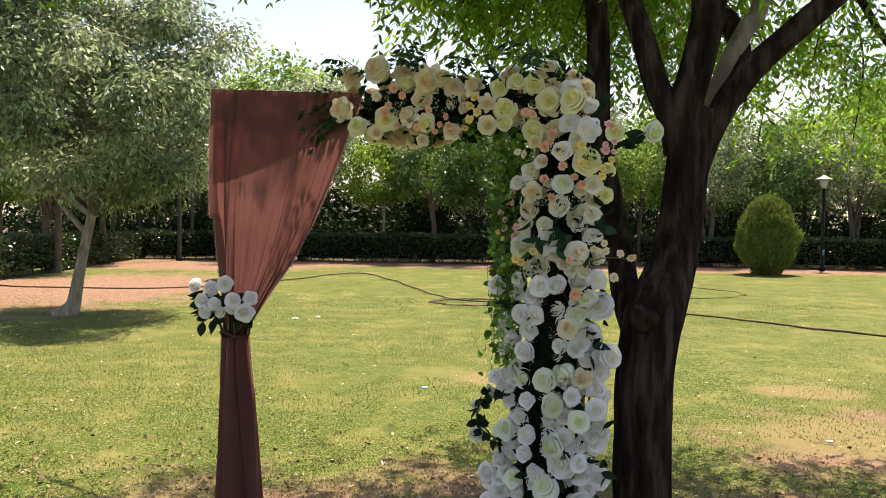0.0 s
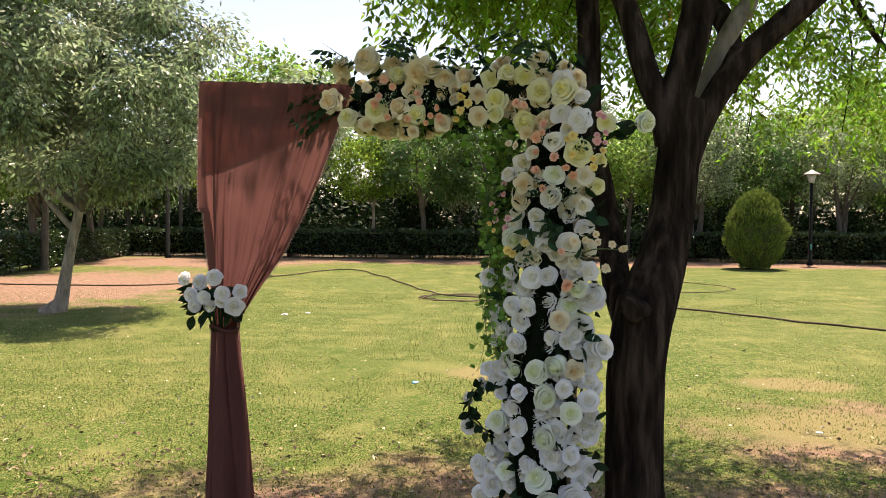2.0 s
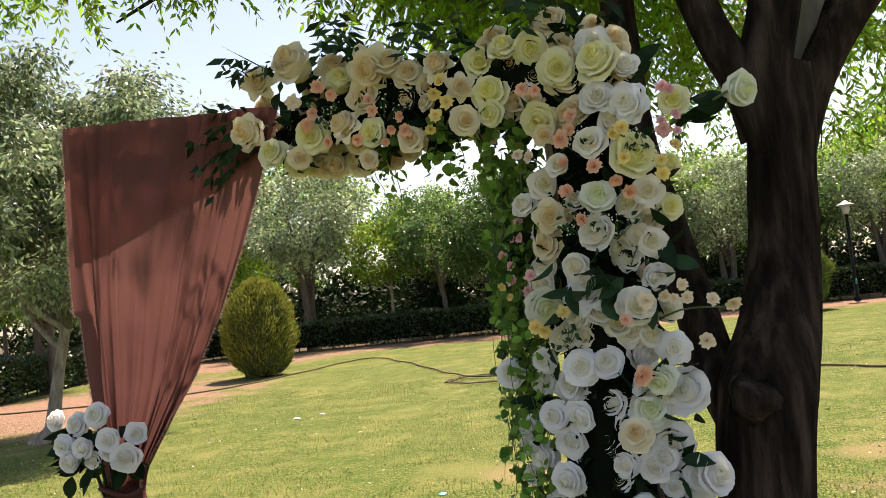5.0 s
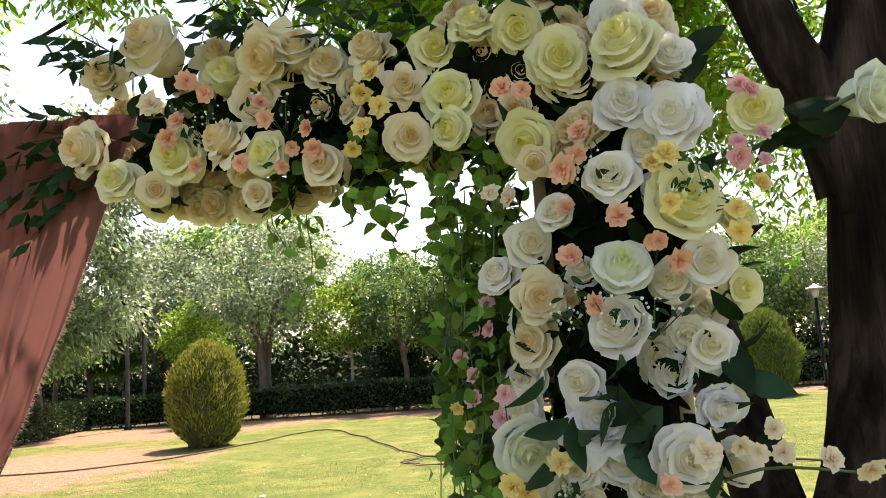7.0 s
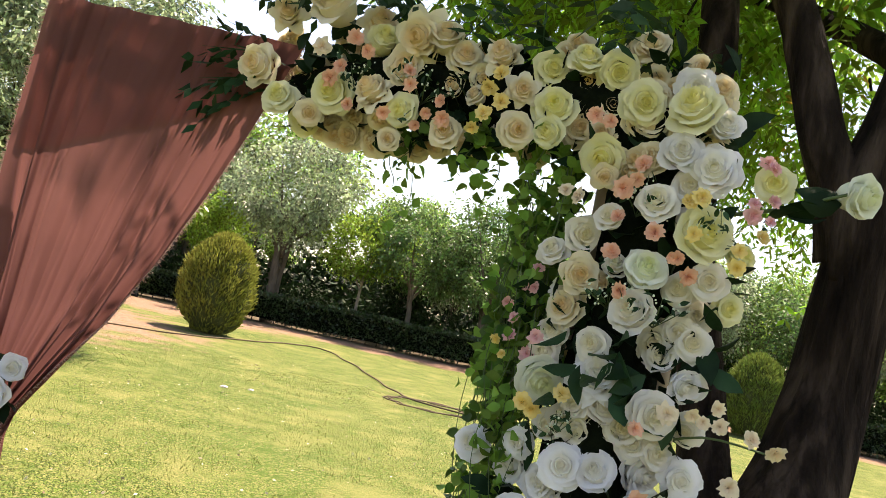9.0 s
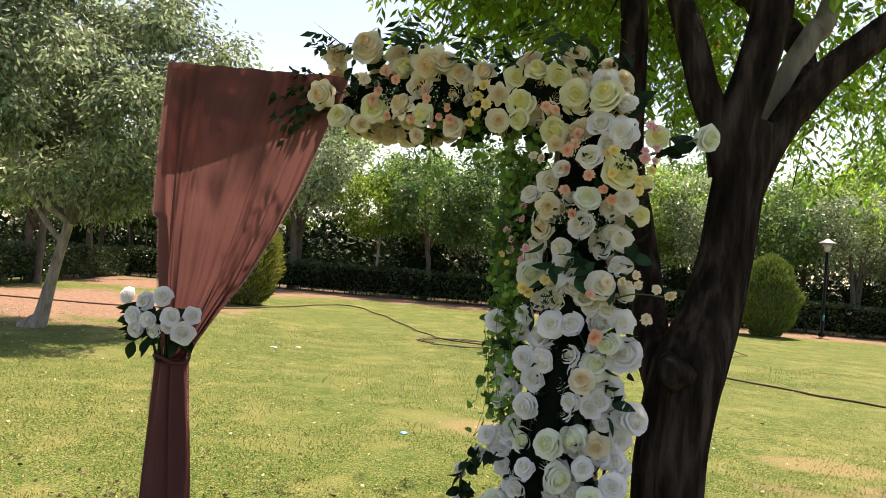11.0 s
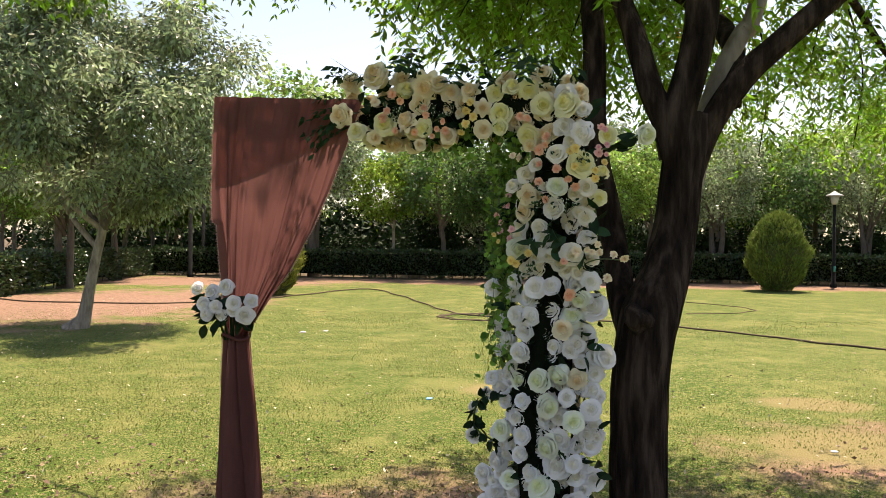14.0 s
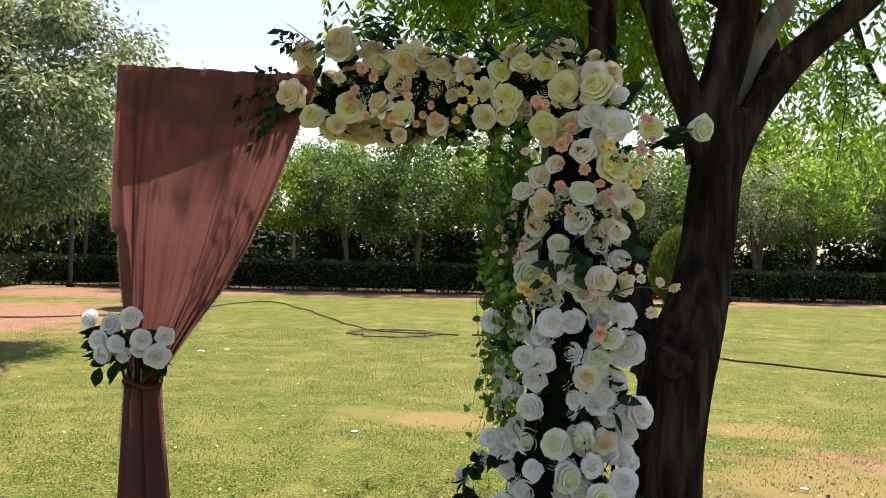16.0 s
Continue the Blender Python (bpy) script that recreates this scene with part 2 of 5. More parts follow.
# ---- mesh helpers ----
def part(name, bm, mat, parent=None, label=""):
    me = bpy.data.meshes.new(name)
    bm.to_mesh(me)
    bm.free()
    return shared(name, me, mat, parent, label)


def shared(name, me, mat=None, parent=None, label=""):
    if mat and not me.materials:
        me.materials.append(mat)
    ob = new(name, me)
    ob.parent = parent
    if label:
        tagged(ob, label)
    return ob


def smooth(me):
    me.polygons.foreach_set("use_smooth", [True] * len(me.polygons))
    return me


def tube(bm, points, radii, sides=10, seed=0, rough=0.0, ridge=0.0):
    """A tapered, slightly uneven tube along points; ridge: depth of lengthwise furrows."""
    pts = [Vector(p) for p in points]
    rings, u = [], None
    for i, p in enumerate(pts):
        d = (pts[min(i + 1, len(pts) - 1)] - pts[max(i - 1, 0)]).normalized()
        u = d.orthogonal().normalized() if u is None else (u - d * u.dot(d)).normalized()
        w = d.cross(u)
        ring = []
        for k in range(sides):
            a = 2 * math.pi * k / sides
            v = u * math.cos(a) + w * math.sin(a)
            r = radii[i] * (1 + rough * noise.noise(Vector((v.x * 2.2 + seed, v.y * 2.2, p.z * 1.3 + v.z + p.x))))
            if ridge:
                r *= 1 + ridge * noise.noise(Vector((v.x * 5.5, v.y * 5.5, p.z * 2.2 + seed))) + 0.6 * ridge * noise.noise(Vector((v.x * 13, v.y * 13, p.z * 4 + seed)))
            ring.append(bm.verts.new(p + v * r))
        rings.append(ring)
    for a, b in zip(rings, rings[1:]):
        for k in range(sides):
            f = bm.faces.new((a[k], a[(k + 1) % sides], b[(k + 1) % sides], b[k]))
            f.smooth = True
    for ring, flip in ((rings[0], True), (rings[-1], False)):
        bm.faces.new(ring[::-1] if flip else ring)


def spline(points, radii, steps=6):
    """Catmull-Rom refinement of a line and its radii."""
    p = [np.array(q, float) for q in points]
    out, rad = [], []
    for i in range(len(p) - 1):
        a, b, c, d = p[max(i - 1, 0)], p[i], p[i + 1], p[min(i + 2, len(p) - 1)]
        for k in range(steps):
            t = k / steps
            out.append(0.5 * ((2 * b) + (c - a) * t + (2 * a - 5 * b + 4 * c - d) * t * t + (3 * b - a - 3 * c + d) * t ** 3))
            rad.append(radii[i] * (1 - t) + radii[i + 1] * t)
    return out + [p[-1]], rad + [radii[-1]]


def unit(v):
    return v / np.maximum(np.linalg.norm(v, axis=-1, keepdims=True), 1e-9)


def leaf_cloud(name, at, way, length, width, rng, fold=0.25, level=0.0):
    """One mesh of many folded diamond leaves: at, way (n, 3); length, width (n,). level: how far blades turn their faces up."""
    n = len(at)
    way = unit(way)
    side = unit(np.cross(way, rng.normal(size=(n, 3)) * (1 - 0.5 * level) + np.array((0, 0, 1.6 * level))))
    up = np.cross(side, way)
    L, W = length[:, None], width[:, None]
    mid = at + way * L * 0.45 - up * W * fold
    v = np.stack((at, mid + side * W * 0.5 + up * W * fold, at + way * L, mid - side * W * 0.5 + up * W * fold), 1).reshape(-1, 3)
    me = bpy.data.meshes.new(name)
    me.vertices.add(4 * n)
    me.vertices.foreach_set("co", v.ravel())
    i = np.arange(n)[:, None] * 4
    loops = np.concatenate((i, i + 1, i + 2, i, i + 2, i + 3), 1).ravel()
    me.loops.add(6 * n)
    me.loops.foreach_set("vertex_index", loops.astype(np.int32))
    me.polygons.add(2 * n)
    me.polygons.foreach_set("loop_start", np.arange(0, 6 * n, 3, dtype=np.int32))
    me.update(calc_edges=True)
    me.validate()
    return me


def crown_points(n, centre, radii, clumps, size, rng, hollow=0.45):
    """Leaf places in uneven clumps spread over an ellipsoid."""
    c = unit(rng.normal(size=(clumps, 3))) * (hollow + (1 - hollow) * rng.random((clumps, 1)) ** 0.7)
    c = np.array(centre) + c * np.array(radii)
    s = size * (0.55 + 0.9 * rng.random(clumps))
    w = s ** 2.2
    pick = rng.choice(clumps, n, p=w / w.sum())
    off = rng.normal(size=(n, 3)) * 0.45 * s[pick][:, None] * np.array((1, 1, 0.75))
    return c[pick] + off, off


def thing(name, label, category, group="", at=(0, 0, 0), kind=""):
    e = new(name)
    e.empty_display_size = 0.1
    e.location = at
    return tagged(e, label, category, group, kind)


# ---- ground ----
def ground():
    bm = bmesh.new()
    xs = [-400, -150, -60] + list(np.arange(-30, 30.1, 1.0)) + [60, 150, 400]
    ys = [-300, -100, -30] + list(np.arange(-8, 45.1, 1.0)) + [70, 150, 500]
    grid = [[bm.verts.new((x, y, 0.03 * noise.noise(Vector((x * 0.21, y * 0.21, 3))) * min(1, max(0, (abs(x) + abs(y - 3) - 5) / 4)))) for x in xs] for y in ys]
    for j in range(len(ys) - 1):
        for i in range(len(xs) - 1):
            bm.faces.new((grid[j][i], grid[j][i + 1], grid[j + 1][i + 1], grid[j + 1][i])).smooth = True
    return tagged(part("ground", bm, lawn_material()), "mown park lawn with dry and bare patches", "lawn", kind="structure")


ground()


def grass():
    rng = np.random.default_rng(5)
    n = 115000
    y = 2.6 + 14 * rng.random(n) ** 1.5
    x = (rng.random(n) - 0.5) * (3.2 + 1.25 * y)
    at = np.stack((x, y, np.full(n, -0.004)), 1)
    way = np.stack((rng.normal(0, 0.55, n), rng.normal(0, 0.55, n), np.ones(n)), 1)
    keep = np.array([noise.noise(Vector((a * 0.9, b * 0.9, 7))) > -0.25 for a, b in zip(x, y)])
    at, way = at[keep], way[keep]
    m = len(at)
    me = leaf_cloud("grass", at, way, 0.012 + 0.020 * rng.random(m), 0.005 + 0.005 * rng.random(m), rng)
    tagged(shared("grass", me, M_BLADE), "short mown grass blades on the lawn", "grass", kind="stuff")
    n = 4200
    y = 3.9 + rng.normal(0, 0.95, n)
    x = (rng.random(n) - 0.5) * (4 + 1.2 * y)
    at = np.stack((x, y, 0.006 + 0.01 * rng.random(n)), 1)
    way = np.stack((rng.normal(0, 1, n), rng.normal(0, 1, n), rng.normal(0.1, 0.2, n)), 1)
    me = leaf_cloud("leaf_litter", at, way, 0.02 + 0.035 * rng.random(n), 0.012 + 0.014 * rng.random(n), rng)
    tagged(shared("leaf_litter", me, M_LITTER), "dry fallen leaves scattered on the lawn", "leaf litter", kind="stuff")
    n = 1700
    y = 4.5 + 14 * rng.random(n)
    x = (rng.random(n) - 0.5) * (3 + 1.2 * y)
    at = np.stack((x, y, 0.012 + 0.012 * rng.random(n)), 1)
    way = np.stack((rng.normal(0, 1, n), rng.normal(0, 1, n), rng.normal(0.1, 0.3, n)), 1)
    me = leaf_cloud("fallen_flecks", at, way, 0.02 + 0.025 * rng.random(n), 0.012 + 0.012 * rng.random(n), rng)
    tagged(shared("fallen_flecks", me, M_FLECK), "pale fallen leaf flecks over the lawn", "leaf litter", kind="stuff")


grass()


# ---- trees ----
def limb(name, parent, pts, radii, mat, seed, sides=12, rough=0.12, steps=5, label="", ridge=0.0):
    bm = bmesh.new()
    p, r = spline(pts, radii, steps)
    tube(bm, p, r, sides, seed, rough, ridge)
    return part(name, bm, mat, parent, label)


def park_tree(label, seed, height, spread, leaf_mat, bark=None, trunk_r=0.09, bare=1.5, leaves=8500, leaf=0.17, stems=1, lean=0.0, group="trees along the hedge", squash=1.0):
    """A small park tree: forked trunk with limbs, and a crown of clumped leaves."""
    rng = np.random.default_rng(seed)
    bark = bark or M_BARK_FAR
    t = thing("tree", label, "tree", group)
    for s in range(stems):
        dx = (s - (stems - 1) / 2) * 0.25
        top = (dx * 2.2 + lean + rng.normal(0, 0.12), rng.normal(0, 0.12), bare + 0.35 * (height - bare))
        limb("trunk", t, [(dx, 0, -0.05), (dx * 1.1 + lean * 0.15, 0.02, 0.25), (dx * 1.4 + lean * 0.5, rng.normal(0, 0.05), bare * 0.6), (dx * 1.8 + lean * 0.8, rng.normal(0, 0.06), bare), top],
             [trunk_r * 1.7, trunk_r * 1.1, trunk_r, trunk_r * 0.85, trunk_r * 0.45], bark, seed + s, 10)
    for k in range(5):
        a = 2 * math.pi * (k + rng.random()) / 5
        z0 = bare * (0.8 + 0.1 * k)
        e = (math.cos(a) * spread * 0.62 + lean, math.sin(a) * spread * 0.62, bare + (height - bare) * (0.35 + 0.4 * rng.random()))
        limb("branch", t, [(lean * 0.8, 0, z0), (e[0] * 0.45 + lean * 0.4, e[1] * 0.45, z0 * 0.55 + e[2] * 0.45 - 0.1), e], [trunk_r * 0.6, trunk_r * 0.4, trunk_r * 0.12], bark, seed + k, 7)
    h = (height - bare) / 2
    at, off = crown_points(leaves, (lean, 0, bare + h * 1.02), (spread, spread, h * 0.95 * squash), 70, spread * 0.25, rng, 0.5)
    way = unit(off + rng.normal(size=off.shape) * 0.4) + np.array((0, 0, -0.45))
    me = leaf_cloud("crown", at, way, leaf * (0.6 + 0.7 * rng.random(leaves)), leaf * 0.5 * (0.7 + 0.6 * rng.random(leaves)), rng, level=0.3)
    shared("crown", me, leaf_mat, t)
    return t


def woods():
    rng = np.random.default_rng(21)
    near = [park_tree("small park tree with a light green crown", 31, 5.4, 1.9, M_WOOD_GREEN, trunk_r=0.075, bare=2.2, leaves=11000, leaf=0.14),
            park_tree("grey-green park tree with a forked trunk", 32, 6.0, 2.1, M_OLIVE, trunk_r=0.12, bare=2.1, leaves=11000, leaf=0.14, stems=2),
            park_tree("young lime-green park tree with a thin trunk", 33, 4.4, 1.5, M_WOOD_LIME, M_BARK_PALE, trunk_r=0.055, bare=1.9, leaves=8000, leaf=0.13),
            park_tree("dark leafy park tree behind the hedge", 34, 5.6, 2.2, M_WOOD_DEEP, trunk_r=0.10, bare=2.0, leaves=11000, leaf=0.15)]
    tall = [park_tree("tall leafy tree beyond the park hedge", 35, 9.0, 3.4, M_WOOD_GREEN, trunk_r=0.16, bare=3.2, leaves=9500, leaf=0.27, group="tall trees behind"),
            park_tree("tall dark green tree beyond the park hedge", 36, 7.8, 3.2, M_WOOD_DEEP, trunk_r=0.16, bare=2.8, leaves=9500, leaf=0.27, group="tall trees behind"),
            park_tree("tall grey-green tree beyond the park hedge", 37, 8.4, 3.3, M_OLIVE, trunk_r=0.15, bare=3.0, leaves=9500, leaf=0.27, group="tall trees behind")]
    used = set()

    def place(proto, x, y, s):
        if y > 35.5 and -0.265 < (x - 0.4) / y < -0.165:      # an open stretch towards the sky
            return
        m = pose(x, y, 0, 0, 0, rng.random() * 360) @ Matrix.Scale(s, 4)
        if proto in used:
            c = copy_thing(proto, m)
            c.scale = (s, s, s)
        else:
            proto.matrix_basis = m
            used.add(proto)

    row = [(-20.5, 27, 1, 1.0), (-17.2, 31, 3, 1.0), (-15.2, 26.7, 0, 0.95), (-14.2, 22.2, 1, 0.95), (-15.1, 20.6, 0, 0.85), (-12.4, 32.5, 2, 1.1), (-9.25, 31.7, 1, 1.25),
           (-5.9, 31.75, 2, 1.15), (-3.95, 31.8, 3, 1.05), (-0.9, 31.8, 3, 1.15), (1.9, 31.8, 0, 1.05), (4.5, 33, 0, 1.1), (6.9, 31.9, 1, 0.95), (9.4, 33.5, 3, 1.05),
           (12.6, 32.5, 1, 0.9), (14.6, 31.8, 0, 1.0), (18.2, 33, 3, 1.1), (21.5, 31.6, 1, 1.0), (25, 32, 0, 1.1), (-16.3, 28.4, 0, 1.0), (-18.0, 23.5, 3, 1.0)]
    # the shady second row
    row += [(x, 36 + 1.6 * rng.random(), (0, 3, 1, 0, 2)[i % 5], 1.0 + 0.3 * rng.random()) for i, x in enumerate(np.arange(-23, 28, 3.6))]
    # pale young trunks in the sun beyond
    row += [(-18.95, 38.0, 2, 1.0), (-18.35, 38.4, 2, 1.1)]
    for x, y, k, s in row:
        place(near[k], x, y, s)
    for i, x in enumerate(np.arange(-33, 36, 5.2)):
        place(tall[(i * 2 + i // 3) % 3], x + rng.normal(0, 0.9), 41 + rng.random() * 6, 0.62 + 0.3 * rng.random())
    for i, x in enumerate(np.arange(-60, 64, 9.5)):
        place(tall[(i + 1) % 3], x + rng.normal(0, 1), 56 + rng.random() * 8, 0.6 + 0.25 * rng.random())
    place(tall[0], -13.2, 43.0, 1.22)
    place(tall[2], -17.0, 42.0, 1.1)
    place(tall[0], -10.4, 45.0, 1.0)
    for x, y, k, s in ((8.5, 42.0, 0, 0.85), (18.5, 42.0, 0, 1.05), (23.5, 40.0, 1, 1.0), (29.0, 41.0, 0, 1.0)):
        place(tall[k], x, y, s)
    for x, y, k, s in ((-24, 20, 0, 0.9), (-28, 30, 1, 1.0), (27, 25, 2, 0.9), (31, 33, 0, 1.0)):
        place(tall[k], x, y, s)
    # shrubs with canopy shade painted into their leaf colour
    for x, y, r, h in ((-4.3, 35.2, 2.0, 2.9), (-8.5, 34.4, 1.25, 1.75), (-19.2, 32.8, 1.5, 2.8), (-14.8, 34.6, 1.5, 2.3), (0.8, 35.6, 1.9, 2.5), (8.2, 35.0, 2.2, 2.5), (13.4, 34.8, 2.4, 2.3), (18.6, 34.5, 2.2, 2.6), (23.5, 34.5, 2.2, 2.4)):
        sh = thing("shrub", "shrub behind the hedge, near-black leaves in place of shade", "shrub", "shrubs behind the hedge", at=(x, y, 0))
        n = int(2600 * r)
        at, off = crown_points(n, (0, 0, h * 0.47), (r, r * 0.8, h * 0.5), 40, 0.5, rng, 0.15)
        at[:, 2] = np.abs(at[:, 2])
        shared("crown", leaf_cloud("crown", at, off + rng.normal(size=off.shape), 0.12 + 0.1 * rng.random(n), 0.06 + 0.05 * rng.random(n), rng), M_SHADE_LEAF, sh)
        limb("trunk", sh, [(0, 0, -0.05), (0.03, 0, 0.4), (0.05, 0.03, h * 0.6)], [0.09, 0.07, 0.03], M_BARK_FAR, 4, 8)
    # undergrowth between the trunks, tree shade put into its dark leaf colour
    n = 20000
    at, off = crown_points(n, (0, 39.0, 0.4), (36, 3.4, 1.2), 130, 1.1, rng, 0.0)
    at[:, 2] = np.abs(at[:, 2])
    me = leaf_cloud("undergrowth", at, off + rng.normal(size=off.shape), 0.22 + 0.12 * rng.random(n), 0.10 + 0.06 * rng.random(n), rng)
    tagged(shared("undergrowth", me, M_SHADE_LEAF), "undergrowth under the trees, shade put into its leaf colour", "shrubs", kind="stuff")
    # dark leaf mass added far behind, fills bright gaps with shade colour
    n = 30000
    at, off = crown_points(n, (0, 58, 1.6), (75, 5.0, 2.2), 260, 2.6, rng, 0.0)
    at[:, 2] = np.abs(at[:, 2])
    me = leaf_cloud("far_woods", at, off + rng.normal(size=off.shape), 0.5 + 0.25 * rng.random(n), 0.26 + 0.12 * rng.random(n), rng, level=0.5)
    tagged(shared("far_woods", me, M_SHADE_LEAF), "far woods as a dark backing, shade put into the leaf colour", "woods", kind="stuff")


woods()


def left_tree():
    """The pale-barked tree on the lawn."""
    rng = np.random.default_rng(9)
    t = thing("tree", "pale-barked park tree with grey-green leaves leaning on the lawn", "tree", at=(-7.55, 12.5, 0))
    limb("trunk", t, [(-0.05, 0, -0.06), (0.02, 0, 0.06), (0.10, 0, 0.22), (0.20, 0, 0.7), (0.31, 0, 1.2), (0.44, 0, 1.75), (0.5, 0, 2.3)], [0.27, 0.18, 0.115, 0.09, 0.08, 0.075, 0.05], M_BARK_PALE, 3, 14)
    ends = [(-1.0, 0.3, 3.6), (-0.6, -0.9, 4.4), (0.6, 0.8, 4.6), (1.7, -0.3, 4.0), (0.9, -0.9, 3.3), (-1.0, 1.0, 3.9)]
    for i, e in enumerate(ends):
        z = 1.42 if i == 0 else 1.7
        limb("branch", t, [(0.30 if i == 0 else 0.40 + 0.02 * i, 0, z), (e[0] * 0.35 + 0.12, e[1] * 0.3, z + 0.55), (e[0] * 0.7, e[1] * 0.7, (z + e[2]) / 2 + 0.3), e], [0.055, 0.04, 0.026, 0.01], M_BARK_PALE if i < 2 else M_BARK_FAR, i, 8)
    n = 64000
    at, off = crown_points(n, (0.15, 0, 4.0), (2.75, 2.4, 2.2), 125, 0.43, rng, 0.38)
    way = unit(off + rng.normal(size=off.shape) * 0.35) + np.array((0, 0, -0.7))
    shared("crown", leaf_cloud("crown", at, way, 0.085 + 0.06 * rng.random(n), 0.035 + 0.02 * rng.random(n), rng, level=0.5), M_OLIVE, t)


left_tree()


def spray_cloud(name, base, way, length, pairs, leaf, rng, droop=0.5):
    """Pinnate sprays: along each drooping stalk, paired narrow leaflets."""
    at_all, way_all = [], []
    way = unit(way)
    side = unit(np.cross(way, np.array((0, 0, 1.0)) + 0.3 * rng.normal(size=way.shape)))
    for k in range(1, pairs + 1):
        s = k / pairs
        p = base + way * (length * s)[:, None] + np.array((0, 0, -1.0)) * (droop * length * s * s)[:, None]
        for sg in (-1, 1):
            at_all.append(p)
            way_all.append(side * sg + way * 0.55 + np.array((0, 0, -0.75)) + 0.18 * rng.normal(size=way.shape))
    at, w = np.concatenate(at_all), np.concatenate(way_all)
    n = len(at)
    lengths, widths = leaf * (0.7 + 0.6 * rng.random(n)), leaf * 0.34 * (0.8 + 0.4 * rng.random(n))
    at, w = np.concatenate((at, base)), np.concatenate((w, way + np.array((0, 0, -0.5 * droop))))
    lengths, widths = np.concatenate((lengths, length)), np.concatenate((widths, np.full(len(base), 0.004)))
    return leaf_cloud(name, at, w, lengths, widths, rng, 0.15, 0.3)


TREE_Y = 3.47


def shade_tree():
    """The dark furrowed tree behind the arch that shades it."""
    rng = np.random.default_rng(14)
    t = thing("tree", "old shade tree with dark furrowed bark and forked limbs", "tree", at=(0.86, TREE_Y, 0))

    def rel(pts):
        # the stem leans back from the swelling upwards
        out = []
        for x, y, z in pts:
            back = 0.12 * min(1.0, max(0.0, (z - 1.2) / 0.45))
            f = (y + back) / y
            out.append((0.4 + (x - 0.4) * f - 0.86, y + back - TREE_Y, 1.63 + (z - 1.63) * f))
        return out
    limb("trunk", t, rel([(0.93, 3.52, -0.08), (0.92, 3.50, 0.06), (0.885, 3.48, 0.2), (0.86, 3.47, 0.45), (0.86, 3.47, 0.74), (0.865, 3.47, 1.01), (0.90, 3.47, 1.24), (0.96, 3.47, 1.43), (1.0, 3.47, 1.63), (1.02, 3.47, 1.82), (1.04, 3.47, 1.99), (1.06, 3.48, 2.13)]),
         [0.28, 0.20, 0.145, 0.122, 0.118, 0.122, 0.125, 0.102, 0.090, 0.088, 0.092, 0.080], M_BARK, 1, 88, 0.05, 9, ridge=0.085)
    for a, b in (((0.95, 3.4, 0.16), (1.22, 3.38, -0.03)), ((0.80, 3.42, 0.14), (0.62, 3.50, -0.04)), ((0.95, 3.55, 0.16), (1.12, 3.85, -0.03))):
        mid = tuple((p + q) / 2 - (0.02 if i == 2 else 0) for i, (p, q) in enumerate(zip(a, b)))
        limb("root", t, rel([a, mid, b]), [0.10, 0.075, 0.03], M_BARK, 5, 12)
    limb("limb", t, rel([(1.0, 3.47, 1.95), (0.95, 3.46, 2.1), (0.89, 3.46, 2.23), (0.835, 3.5, 2.44), (0.78, 3.55, 2.62), (0.55, 3.8, 3.3), (0.1, 4.2, 4.2)]), [0.075, 0.06, 0.054, 0.05, 0.047, 0.04, 0.02], M_BARK, 6, 40, 0.12, 7, ridge=0.09)
    limb("limb", t, rel([(1.02, 3.46, 1.9), (1.0, 3.44, 2.1), (1.05, 3.44, 2.3), (1.08, 3.45, 2.44), (1.1, 3.46, 2.6), (1.15, 3.6, 3.4), (1.3, 3.9, 4.6)]), [0.075, 0.074, 0.074, 0.073, 0.072, 0.055, 0.02], M_BARK, 7, 48, 0.12, 7, ridge=0.09)
    limb("limb", t, rel([(1.02, 3.49, 1.62), (1.06, 3.5, 1.83), (1.125, 3.5, 2.03), (1.21, 3.49, 2.19), (1.32, 3.48, 2.33), (1.45, 3.47, 2.45), (1.62, 3.46, 2.6), (2.3, 3.5, 3.2), (3.2, 3.8, 3.9)]), [0.045, 0.052, 0.056, 0.056, 0.054, 0.052, 0.050, 0.042, 0.018], M_BARK, 8, 40, 0.12, 7, ridge=0.09)
    # pale bark colour paints the sunlight on this limb of the dark tree
    limb("limb", t, rel([(1.05, 3.56, 1.8), (1.17, 3.65, 2.16), (1.24, 3.68, 2.37), (1.33, 3.72, 2.54), (1.39, 3.76, 2.64), (1.7, 4.2, 3.5), (2.0, 4.9, 4.4)]), [0.08, 0.055, 0.046, 0.044, 0.042, 0.035, 0.015], M_BARK_PALE, 9, 16, label="limb in pale bark colour for the sun on it")
    limb("limb", t, rel([(0.86, 3.50, 1.12), (0.79, 3.56, 1.32), (0.755, 3.6, 1.55), (0.72, 3.63, 1.75), (0.67, 3.66, 2.0), (0.66, 3.7, 2.36), (0.65, 3.74, 2.62), (0.6, 4.2, 3.6), (0.3, 4.9, 4.5)]), [0.085, 0.065, 0.058, 0.056, 0.055, 0.053, 0.052, 0.04, 0.015], M_BARK, 10, 40, 0.12, 7, ridge=0.09)
    limb("limb", t, rel([(1.25, 3.62, 2.2), (1.28, 3.9, 2.6), (0.9, 5.0, 3.3), (0.2, 6.2, 3.9)]), [0.06, 0.05, 0.035, 0.012], M_BARK, 11, 12)
    limb("knot", t, rel([(0.86, 3.42, 1.24), (0.825, 3.33, 1.25), (0.81, 3.285, 1.25)]), [0.075, 0.058, 0.03], M_BARK, 12, 16, 0.5, label="swollen bark knot")
    # crown of drooping pinnate sprays
    n = 9000
